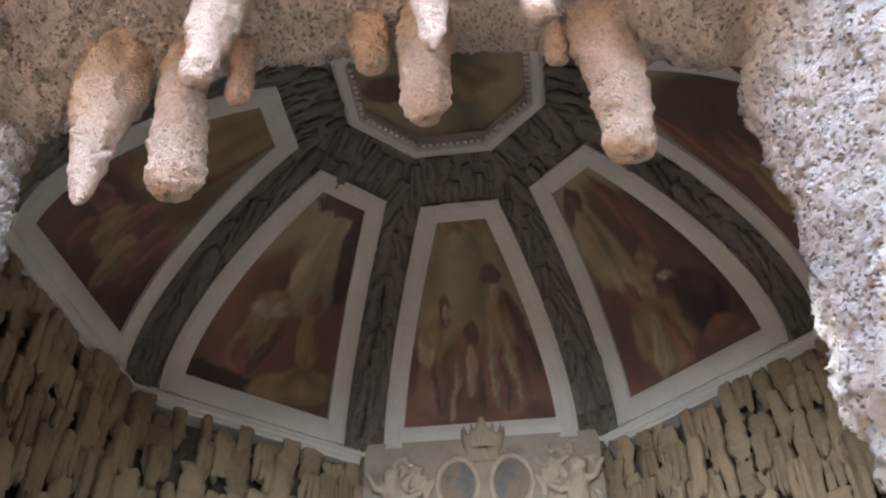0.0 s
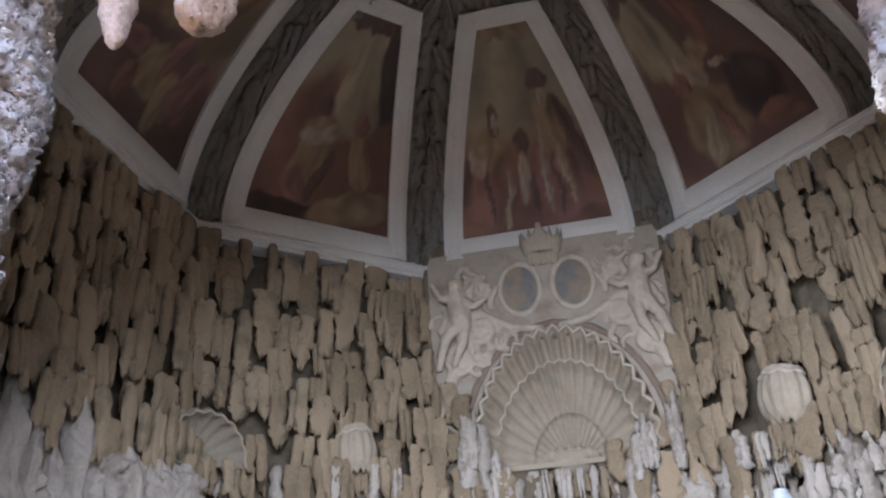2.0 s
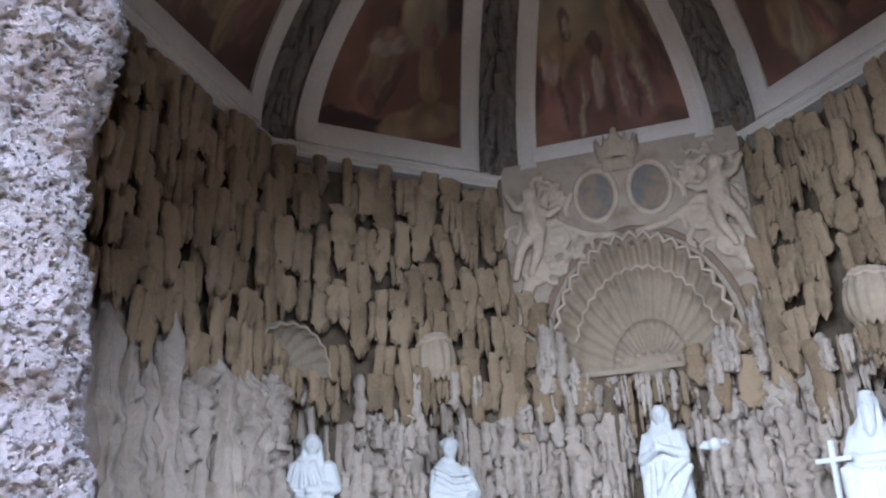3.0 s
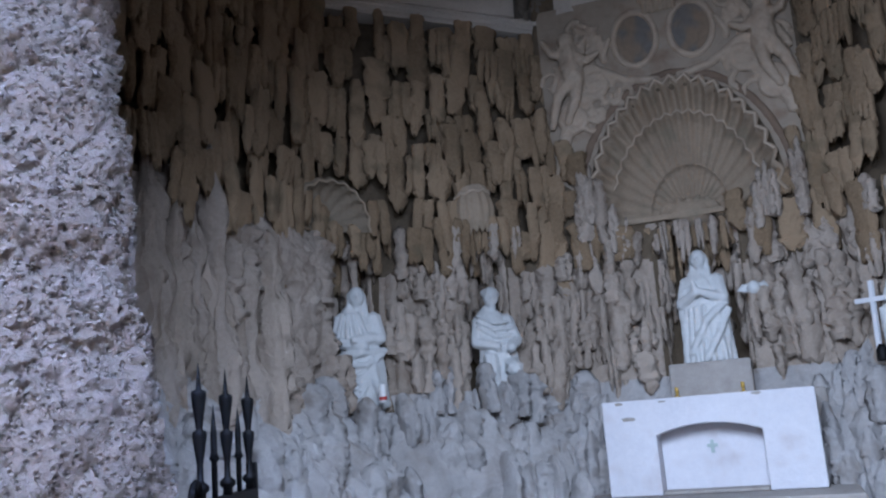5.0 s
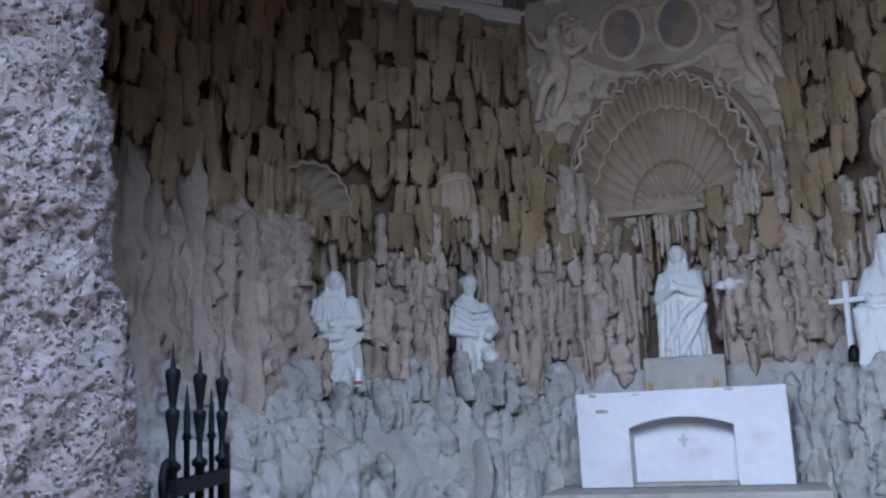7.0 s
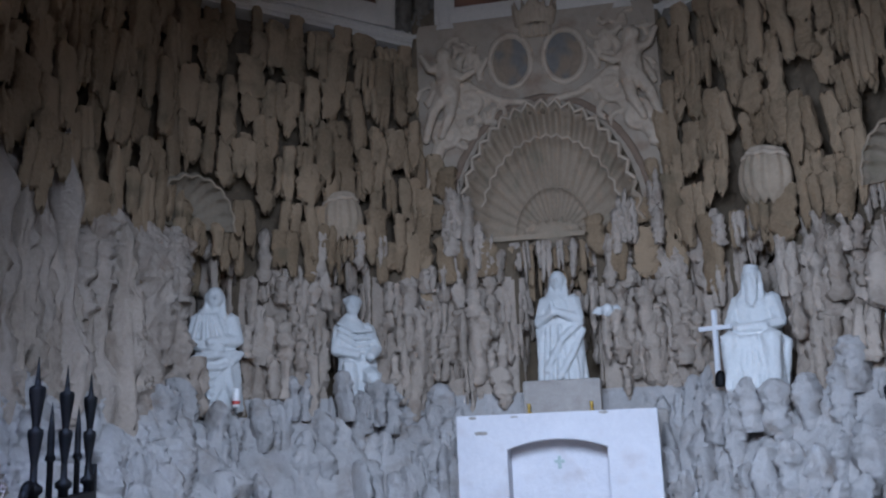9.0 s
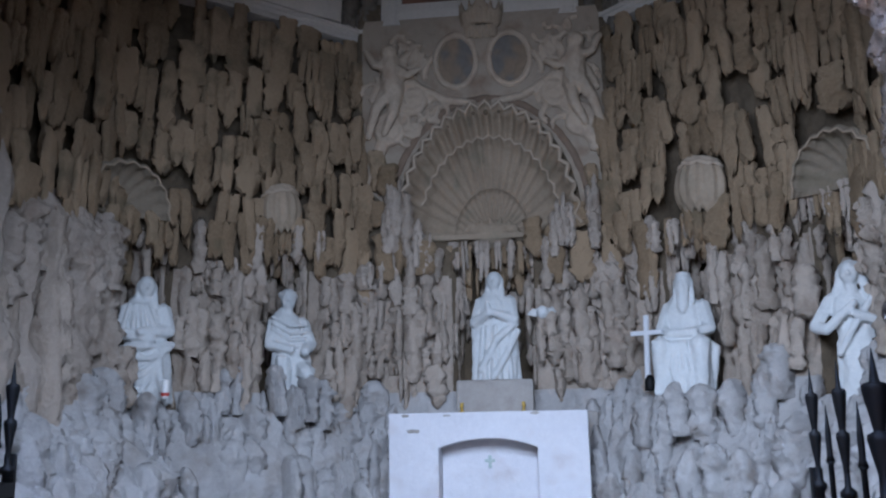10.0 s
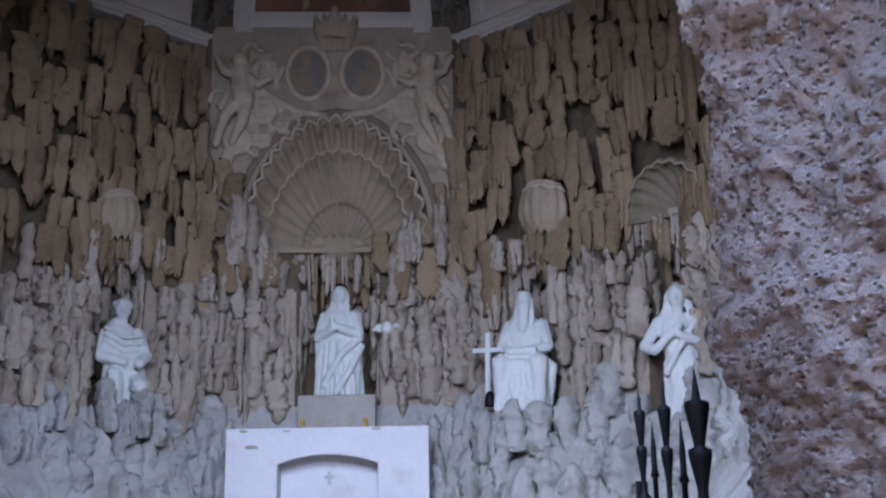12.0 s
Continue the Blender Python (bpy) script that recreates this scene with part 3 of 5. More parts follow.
def portal_skin(name, line, y0, y1, ns, nd, label):
    """A rough reveal swept from the outer to the inner edge, turning out into a face at both ends."""
    verts, faces = [], []
    pts = [along(line, i / (ns - 1)) for i in range(ns)]
    # smooth the polyline
    for _ in range(3):
        pts = [pts[0]] + [((a[0] + 2 * b[0] + c[0]) / 4, (a[1] + 2 * b[1] + c[1]) / 4) for a, b, c in zip(pts, pts[1:], pts[2:])] + [pts[-1]]
    extra = 12
    for j in range(nd + 2 * extra):
        for i in range(ns):
            a, b = pts[max(0, i - 2)], pts[min(ns - 1, i + 2)]
            tx, tz = b[0] - a[0], b[1] - a[1]
            ln = math.hypot(tx, tz) or 1
            nxx, nzz = tz / ln, -tx / ln       # into the opening
            f = (j - extra) / (nd - 1)
            if j < extra:
                y, back = y0 - 0.02, 0.05 + 0.45 * (1.0 if abs(nxx) > 0.6 else 0.35) + (extra - j) ** 1.5 * 0.045
            elif j >= nd + extra:
                y, back = y1 + 0.02, (j - nd - extra + 1) ** 1.5 * 0.04
            else:
                y, back = y0 + (y1 - y0) * f, 0.05 * (2 * abs(f - 0.5)) ** 6 + 0.45 * (1 - f) ** 1.3 * (1.0 if abs(nxx) > 0.6 else 0.35)
            x, z = pts[i][0] - nxx * back, pts[i][1] - nzz * back
            p = Vector((x, y, z))
            q = Vector((p.x, p.y, p.z * 1.5))
            g = 0.02 + 0.04 * fbm(p * 1.6) + 0.035 * fbm(p * 5.5 + Vector((3, 0, 0))) + 0.014 * fbm(q * 16, 3) + 0.013 * noise.noise(q * 40)
            g += 0.045 * sstep(-0.3, -0.8, nzz)
            pit = sstep(0.28, 0.52, noise.noise(q * 27 + Vector((9, 0, 0))) + 0.25 * noise.noise(p * 4)) + 0.6 * sstep(0.34, 0.55, noise.noise(q * 52 + Vector((0, 4, 0))))
            g -= 0.028 * pit - 0.006 * noise.noise(p * 70)
            verts.append((x + nxx * g, y + (0.03 * fbm(p * 4 + Vector((0, 8, 0))) + 0.012 * noise.noise(p * 22)), z + nzz * g))
    for j in range(nd + 2 * extra - 1):
        for i in range(ns - 1):
            a = j * ns + i
            faces.append((a, a + 1, a + ns + 1, a + ns))
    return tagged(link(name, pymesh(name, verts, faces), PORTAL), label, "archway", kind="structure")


portal = portal_skin("portal_archway", PROFILE, -4.95, -3.86, 1000, 96, "rough pitted pale tufa archway at the grotto's entrance")
# rock behind the skin
bm = bmesh.new()
box(bm, -7.0, -2.05, -4.93, -3.95, -0.85, 6.3)
box(bm, 2.45, 7.8, -4.93, -3.95, -0.85, 6.3)
box(bm, -2.05, 2.45, -4.93, -3.95, 4.55, 6.3)
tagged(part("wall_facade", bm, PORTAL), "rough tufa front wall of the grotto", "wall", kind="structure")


def stalactite(x, y, ztop, ztip, r_top, r_tip, lean, seed, label):
    """A blunt hanging cone of porous stone, cut off roughly at its end."""
    ns, nr = 44, 84
    verts, faces = [], []
    length = ztop - ztip
    for j in range(nr):
        f = j / (nr - 1)
        z = ztop - length * f
        r = r_top + (r_tip - r_top) * f ** 0.9
        if f > 0.9:
            r *= math.sqrt(max(0.0, 1 - ((f - 0.9) / 0.1) ** 2)) * 0.9 + 0.1
        for i in range(ns):
            a = 2 * math.pi * i / ns
            p = Vector((x + lean * f * length + r * math.cos(a), y + r * math.sin(a), z))
            q = p + Vector((seed, 0, 0))
            g = 1 + 0.26 * fbm(q * 3.2) + 0.20 * fbm(q * 11, 3) + 0.13 * noise.noise(q * 38) - 0.16 * sstep(0.25, 0.5, noise.noise(q * 26 + Vector((5, 0, 0))))
            verts.append((x + lean * f * length + r * g * math.cos(a), y + r * g * math.sin(a), z + 0.012 * noise.noise(q * 20)))
    for j in range(nr - 1):
        for i in range(ns):
            faces.append((j * ns + i, (j + 1) * ns + i, (j + 1) * ns + (i + 1) % ns, j * ns + (i + 1) % ns))
    faces.append(tuple((nr - 1) * ns + i for i in range(ns)))
    faces.append(tuple(range(ns - 1, -1, -1)))
    return tagged(link("stalactite", pymesh("stalactite", verts, faces), STALACTITE), label, "stalactite", "stalactites of the archway")


LONG, BLUNT, STUB = "long tapering pale tufa stalactite hanging from the archway", "thick blunt tufa stalactite hanging from the archway", "short stub of tufa hanging from the archway"
YS = -4.05
stalactite(-0.86, YS, 3.98, 3.02, 0.19, 0.032, 0.02, 1, LONG)
stalactite(-0.54, YS, 3.95, 3.03, 0.085, 0.105, 0.04, 2, BLUNT)
stalactite(-0.27, -4.35, 4.10, 3.24, 0.15, 0.055, -0.08, 3, LONG)
stalactite(-0.33, YS + 0.05, 3.92, 3.52, 0.06, 0.045, 0.0, 4, STUB)
stalactite(0.19, YS + 0.05, 4.0, 3.66, 0.10, 0.07, 0.0, 5, STUB)
stalactite(0.42, YS, 4.0, 3.28, 0.10, 0.095, 0.0, 6, BLUNT)
stalactite(0.50, -4.42, 4.1, 3.21, 0.12, 0.04, 0.0, 7, LONG)
stalactite(0.86, -4.45, 4.1, 3.26, 0.08, 0.055, 0.0, 8, BLUNT)
stalactite(0.93, YS + 0.05, 3.9, 3.56, 0.06, 0.04, 0.0, 9, STUB)
stalactite(1.08, YS, 3.95, 3.00, 0.135, 0.085, 0.06, 10, BLUNT)

# ---- tufa pieces on the walls ----
def drip(seed, fingers, flat=0.5, taper=0.9, slack=0.3, crag=1.0, blunt=(0.82, 0.95), square=3.0, rings=17, seg=18, chain=0.2, rag=1.0):
    """A clump of one to three blunt craggy fingers, one wide and one long; its depth is flat of its width."""
    rng = random.Random(seed)
    verts, faces = [], []
    for q in range(fingers):
        cx = (q - (fingers - 1) / 2) / fingers
        w = 0.5 / fingers * rng.uniform(0.92, 1.15)
        ln = 1.0 - (slack * rng.random() if fingers > 1 else 0)
        base = len(verts)
        bend = rng.uniform(-0.35, 0.35) * w
        bl = rng.uniform(*blunt)
        for j in range(rings):
            f = 1 - (1 - j / (rings - 1)) ** 1.3
            prof = min(1, 0.7 + 4 * f) * math.sqrt(max(0.02, 1 - max(0, (f - bl) / (1 - bl)) ** 2)) * (1 - (1 - taper) * f)
            prof *= 1 + chain * noise.noise(Vector((seed * 1.7 + q, f * 5.5, 0.3))) + 0.5 * chain * noise.noise(Vector((seed * 2.3 + q, f * 11, 5.3)))
            for i in range(seg):
                a = 2 * math.pi * i / seg
                c, d = math.cos(a), math.sin(a)
                sq = (abs(c) ** square + abs(d) ** square) ** (-1 / square)
                g = 1 + crag * (0.24 * noise.noise(Vector((c * 1.4 + seed * 3.1 + q, d * 1.4, f * 2.6))) + 0.26 * noise.noise(Vector((c * 3.4 + seed, d * 3.4 + q, f * 1.6)))
                                + 0.24 * noise.noise(Vector((c * 4 + seed, d * 4 + q, f * 9))) + 0.24 * noise.noise(Vector((c * 8 + seed, d * 8, f * 19))))
                r = prof * w * sq * 0.92 * g
                ragged = rag * (0.05 + 0.13 * f) * noise.noise(Vector((c * 2.2 + seed, d * 2.2, f * 4 + q)))
                verts.append([cx * (0.85 + 0.15 * f) + bend * math.sin(f * 3) + r * c, r * flat * fingers ** 0.6 * d, -f * ln + ragged])
        for j in range(rings - 1):
            for i in range(seg):
                a, b = base + j * seg + i, base + j * seg + (i + 1) % seg
                faces.append((a, a + seg, b + seg, b))
        faces.append(tuple(base + i for i in range(seg - 1, -1, -1)))
        faces.append(tuple(base + (rings - 1) * seg + i for i in range(seg)))
    lo, hi = min(v[0] for v in verts), max(v[0] for v in verts)
    for v in verts:
        v[0] = (v[0] - (lo + hi) / 2) / (hi - lo)
    me = pymesh("tufa_drip", verts, faces)
    me.polygons.foreach_set("use_smooth", [True] * len(me.polygons))
    return me


def variants(mat, seeds, *args):
    out = []
    for sd in seeds:
        me = drip(sd, *args)
        me.materials.append(mat)
        out.append(me)
    return out


BROAD = ((0.60, 0.90), 3.2, 17, 18, 0.30, 1.3)
HANG = variants(TUFA, range(9), 1, 0.42, 0.92, 0.3, 0.75, *BROAD) + variants(TUFA, range(10, 18), 2, 0.42, 0.88, 0.4, 0.75, *BROAD) + variants(TUFA, range(20, 24), 3, 0.45, 0.88, 0.4, 0.75, *BROAD) + variants(TUFA, range(30, 34), 1, 0.4, 1.0, 0.3, 1.2, *BROAD)
CHAIN = ((0.65, 0.88), 2.3, 22, 18, 0.6, 0.6)
HANG_GREY = variants(TUFA_GREY, range(60, 66), 1, 0.6, 0.85, 0.3, 1.2, *CHAIN) + variants(TUFA_GREY, range(66, 72), 2, 0.6, 0.85, 0.4, 1.2, *CHAIN)
STAND = variants(TUFA_GREY, range(40, 48), 1, 0.6, 0.75, 0.3, 1.2, *CHAIN) + variants(TUFA_GREY, range(50, 54), 2, 0.65, 0.8, 0.4, 1.2, *CHAIN)
HEAD = ((0.66, 0.78), 2.2, 22, 24, 0.30, 0.15)
LUMP = ((0.62, 0.80), 2.3, 22, 24, 0.45, 0.25)
ROCK = ((0.66, 0.80), 2.2, 26, 24, 0.75, 0.2)
KNOB = variants(TUFA_PALE, range(70, 82), 1, 1.0, 1.0, 0.3, 1.05, *HEAD) + variants(TUFA_PALE, range(82, 88), 2, 0.9, 0.9, 0.4, 1.3, *LUMP)
BOULDER = variants(PIER, range(90, 98), 1, 1.0, 0.9, 0.3, 1.2, *ROCK)
COLUMN = variants(TUFA_GREY, range(300, 306), 1, 1.0, 0.85, 0.3, 1.2, *ROCK)

FLIP = Matrix.Rotation(math.pi, 4, "Y")


def piece(name, me, parent, local):
    ob = new(name, me)
    ob.parent = parent
    ob.matrix_basis = local
    return ob


# wall: (u, top, width, depth before the wall)
FOOT_KNOBS = {1: [(-1.30, 1.36, 0.20, 0.44), (-1.10, 1.28, 0.22, 0.48), (-0.95, 1.22, 0.18, 0.50), (-0.62, 1.30, 0.20, 0.44), (0.30, 1.56, 0.18, 0.40), (0.46, 1.43, 0.16, 0.44), (0.62, 1.50, 0.14, 0.44), (0.78, 1.42, 0.18, 0.40)],
              -1: [(-1.02, 1.26, 0.20, 0.46), (-0.78, 1.20, 0.22, 0.56), (-0.56, 1.25, 0.20, 0.58), (-0.36, 1.30, 0.19, 0.56), (-0.16, 1.27, 0.22, 0.48), (0.12, 1.30, 0.22, 0.36), (0.42, 1.36, 0.22, 0.34)]}
SHELL_SPOTS = {1: [(-1.27, 3.05, 0.46, 0.64), (0.46, 3.15, 0.24, 0.38)], -1: [(-0.30, 3.15, 0.29, 0.40), (1.24, 3.0, 0.46, 0.64)]}


def free_spot(k, u, z):
    if inside_niche(k, u, z, 0.07):
        return False
    for cu, cz, w, h in SHELL_SPOTS.get(k, ()):
        if ((u - cu) / w) ** 2 + ((z - cz) / h) ** 2 < 1 and z > cz - 0.22:
            return False
    if k == 0 and (conch_zone(u, z, 0.07) or (z > 3.85 and abs(u) < 1.36 - 0.12 * sstep(4.3, 3.7, z))):
        return False
    return True


for k, wall_ob in WALLS.items():
    rng = random.Random(100 + k)
    z = 5.40
    while z > 1.5:
        u = -S / 2 + rng.uniform(-0.1, 0.02)
        while u < S / 2 - 0.03:
            upper = z + rng.uniform(-0.14, 0.14) > 2.85
            cell = rng.uniform(0.13, 0.31) if upper else rng.uniform(0.10, 0.24)
            uc, zz = u + cell / 2, z + rng.uniform(-0.17, 0.17) 
            u += cell + rng.uniform(0.0, 0.035)
            zz = min(zz, 5.43)
            ln = rng.uniform(0.36, 0.66) if upper else rng.uniform(0.32, 0.72)
            pier = (k == 2 and zz < 3.05 + rng.uniform(-0.25, 0.2)) or (k == 1 and uc < -1.22 and zz < 2.9)
            if not free_spot(k, uc, zz - 0.2) or (pier and rng.random() < 0.93) or rng.random() < 0.035:
                continue
            me = rng.choice(HANG if upper else (HANG_GREY + STAND))
            up = (not upper) and rng.random() < 0.55
            d = min(max(relief(k, uc, zz - 0.2) + 0.05 * sstep(1.4, 1.8, zz) + 0.22 * sstep(2.7, 3.2, zz), -0.06), 0.45 if zz < 1.9 else 0.10 if k == 2 else 0.06)
            m = Matrix.Translation((uc, -d - (rng.uniform(0.0, 0.07) - 0.07 * sstep(4.9, 5.3, zz) if upper else rng.uniform(-0.07, 0.10)), zz - (ln * 0.85 if up else 0))) @ Matrix.Rotation(rng.uniform(-0.10, 0.10), 4, "Y") @ Matrix.Rotation(rng.uniform(-0.05, 0.1), 4, "X")
            m = m @ Matrix.Diagonal((cell * (1.12 if upper else 1.22), rng.uniform(0.15, 0.27) if upper else rng.uniform(0.22, 0.36), ln, 1))
            piece("tufa_drip", me, wall_ob, m @ FLIP if up else m)
        z -= rng.uniform(0.30, 0.38) if z > 3.0 else rng.uniform(0.22, 0.3)
    for c, w, z0, z1 in NICHES.get(k, ()):
        for lvl in (0, 1):
            for i in range(4):
                u = c + w * (i - 1.5) / 1.9 + rng.uniform(-0.04, 0.04)
                s = rng.uniform(0.7, 1.0)
                piece("tufa_drip", rng.choice(HANG_GREY), wall_ob, Matrix.Translation((u, 0.52 - 0.1 * rng.random(), z1 + 0.2 - 0.36 * lvl + rng.uniform(-0.06, 0.06))) @ Matrix.Diagonal((0.2 * s, 0.2, 0.46 * s, 1)))
        for row, y in enumerate((0.34, 0.12)):
            for i in range(8):
                u = c + w * (i - 3.5) / 3.3 + rng.uniform(-0.03, 0.03)
                top = z1 + 0.40 - 0.10 * row + rng.uniform(-0.05, 0.05)
                if k == 0:
                    top = min(top, 2.95)
                me = rng.choice(HANG_GREY if row else HANG)
                piece("tufa_drip", me, wall_ob, Matrix.Translation((u, y + 0.08 * rng.random(), top)) @ Matrix.Rotation(rng.uniform(-0.06, 0.06), 4, "Y") @ Matrix.Diagonal((rng.uniform(0.08, 0.14), 0.17, rng.uniform(0.30, 0.70) - 0.12 * row, 1)))
        for side in (-1, 1):
            for i in range(7):
                piece("tufa_drip", rng.choice(HANG_GREY + STAND), wall_ob, Matrix.Translation((c + side * (w + rng.uniform(-0.03, 0.06)), rng.uniform(0.05, 0.55), z0 + 0.55 + (z1 - z0 - 0.3) * i / 6)) @ Matrix.Rotation(rng.uniform(-0.08, 0.08), 4, "Y") @ Matrix.Diagonal((rng.uniform(0.10, 0.17), 0.22, rng.uniform(0.4, 0.65), 1)))
        for i in range(5):
            piece("tufa_drip", rng.choice(HANG_GREY), wall_ob, Matrix.Translation((c + w * (i - 2) / 2.2, 0.64, z1 - rng.uniform(0.1, 0.5))) @ Matrix.Diagonal((rng.uniform(0.14, 0.2), 0.2, rng.uniform(0.6, 0.9), 1)))
        if k != 0:
            for i in range(9):
                u = c + w * (i - 4) / 3.2 + rng.uniform(-0.03, 0.03)
                piece("tufa_drip", rng.choice(HANG + HANG_GREY), wall_ob, Matrix.Translation((u, -0.10 + 0.12 * rng.random(), z1 + 0.38 + rng.uniform(-0.06, 0.06))) @ Matrix.Rotation(rng.uniform(-0.06, 0.06), 4, "Y") @ Matrix.Diagonal((rng.uniform(0.09, 0.16), 0.18, rng.uniform(0.28, 0.52), 1)))
    if k == 0:
        for i in range(26):
            side = -1 if i % 2 else 1
            u = 0.05 + side * rng.uniform(0.55, 1.18)
            t = abs(u - 0.05)
            m = Matrix.Translation((u, -0.10 - 0.06 * rng.random(), 2.55 + 0.75 * sstep(0.5, 1.2, t) * rng.uniform(0.2, 1.0))) @ Matrix.Diagonal((rng.uniform(0.1, 0.2), 0.26, rng.uniform(0.35, 0.6), 1))
            piece("tufa_drip", rng.choice(STAND), wall_ob, m @ FLIP)
        for i in range(16):
            piece("tufa_drip", rng.choice(HANG), wall_ob, Matrix.Translation((-0.72 + 0.1 * i, 0.10 + 0.2 * rng.random(), 2.93 + rng.uniform(-0.05, 0.03))) @ Matrix.Diagonal((rng.uniform(0.08, 0.15), 0.16, rng.uniform(0.2, 0.45), 1)))
    if k == 2:
        for i in range(130):
            u, zt = rng.uniform(-1.3, 1.3), rng.uniform(1.4, 3.0)
            w, ln = rng.uniform(0.16, 0.42), rng.uniform(0.5, 0.9)
            d = relief(k, u, zt - 0.15)
            if all(abs(u - hu + 0.03) > 1.1 * hr + 0.45 * w + 0.04 or not zt - ln - 0.05 < hz < zt + hr for hu, hz, hr in HOLES):
                piece("tufa_knob", rng.choice(BOULDER), wall_ob, Matrix.Translation((u, -d + 0.07, zt - ln)) @ Matrix.Rotation(rng.uniform(-0.1, 0.1), 4, "Y") @ Matrix.Diagonal((w, 0.30, ln, 1)) @ FLIP)
        # tall standing columns before the pier's darker side
        for i in range(15):
            u, zt = -1.32 + 0.115 * i + rng.uniform(-0.05, 0.05), rng.uniform(2.2, 3.4) - 0.25 * sstep(-0.3, 0.3, -1.32 + 0.115 * i)
            piece("tufa_knob", rng.choice(COLUMN if i % 3 else BOULDER), wall_ob, Matrix.Translation((u, -max(0.0, relief(k, u, 2.2)) + 0.05 - rng.uniform(0, 0.10), 0.9)) @ Matrix.Rotation(rng.uniform(-0.05, 0.05), 4, "Y") @ Matrix.Diagonal((rng.uniform(0.18, 0.36), 0.30, zt - 0.9, 1)) @ FLIP)
    # knobs of the rock bank along the foot of the wall
    z = 1.45
    while z > 0.15:
        u = -S / 2 + rng.uniform(-0.1, 0.1)
        while u < S / 2:
            cell = rng.uniform(0.15, 0.33)
            uc, zt = u + cell / 2, z + rng.uniform(-0.20, 0.16)
            u += cell * rng.uniform(0.80, 1.08)
            if k == 0 and abs(uc) < 1.0 or rng.random() < 0.10:
                continue
            if inside_niche(k, uc, 1.6, 0.1):
                foot = min(NICHES[k], key=lambda q: abs(q[0] - uc))[2]
                zt = min(zt, foot + rng.uniform(0.03, 0.12))
            d = relief(k, uc, zt - 0.12) if not inside_niche(k, uc, zt - 0.1) else 0.12
            ln = rng.uniform(0.45, 0.8)
            m = Matrix.Translation((uc, -max(d, 0.05) - 0.04 + rng.uniform(-0.06, 0.06), zt - ln)) @ Matrix.Rotation(rng.uniform(-0.10, 0.10), 4, "Y") @ Matrix.Diagonal((cell * 1.08, rng.uniform(0.26, 0.38), ln, 1))
            piece("tufa_knob", rng.choice(KNOB), wall_ob, m @ FLIP)
        z -= rng.uniform(0.30, 0.40)
    # knobs that stand before the statues' feet
    for uc, zt, w, dd in FOOT_KNOBS.get(k, ()):
        piece("tufa_knob", rng.choice(KNOB), wall_ob, Matrix.Translation((uc, -dd + 0.13, zt - 0.5)) @ Matrix.Rotation(rng.uniform(-0.14, 0.14), 4, "Y") @ Matrix.Diagonal((w * rng.uniform(0.9, 1.4), 0.30, 0.5, 1)) @ FLIP)

# dark clumps on the ribs of the vault and round its crown
def clumps_on_vault():
    rng = random.Random(5)
    verts, faces = [], []
    protos = [drip(200 + i, 1 + i % 2, 0.6, 0.9, 0.3, 1.2, (0.7, 0.9), 2.6, 10, 10, 0.45) for i in range(6)]
    data = [([v.co.copy() for v in me.vertices], [tuple(p.vertices) for p in me.polygons]) for me in protos]

    def add(k, v, phi, s):
        o = vault(k, v, phi, 0.0)
        down = (vault(k, v, phi - 0.02, 0.0) - o).normalized()
        side = (frame_of(k).to_3x3() @ Vector((1, 0, 0))).normalized()
        inw = down.cross(side)
        if inw.dot(-o) < 0 and inw.z > 0:
            inw = -inw
        if inw.z > 0:
            inw = -inw
        vs, fs = data[rng.randrange(6)]
        wd, dp, lg = s * 0.15, s * 0.15, s * rng.uniform(0.26, 0.44)
        b = len(verts)
        tw = rng.uniform(-0.15, 0.15)
        for p in vs:
            px, pz = p.x * wd, p.z * lg
            x, zc = px * math.cos(tw) - pz * math.sin(tw), px * math.sin(tw) + pz * math.cos(tw)
            verts.append(o + side * x - down * zc + inw * (-p.y * dp + 0.03))
        faces.extend(tuple(i + b for i in f) for f in fs)

    for k in range(8):
        phi = 0.06
        while phi < PHI_TOP - 0.02:
            half = math.tan(math.pi / 8) * VAP * lean_in(phi)
            inner = panel_half(phi, -0.05) if phi < PHI_T + 0.02 else -1
            v = -half
            while v < half:
                if abs(v) > inner:
                    add(k, max(-half, min(half, v + rng.uniform(-0.04, 0.04))), phi + rng.uniform(-0.03, 0.03), rng.uniform(0.6, 1.4))
                v += rng.uniform(0.11, 0.17)
            phi += 0.085
    return pymesh("vault_clumps", verts, faces)


tagged(link("vault_clumps", clumps_on_vault(), TUFA_DARK), "dark dripping tufa clumps on the ribs of the vault", "tufa", kind="stuff")

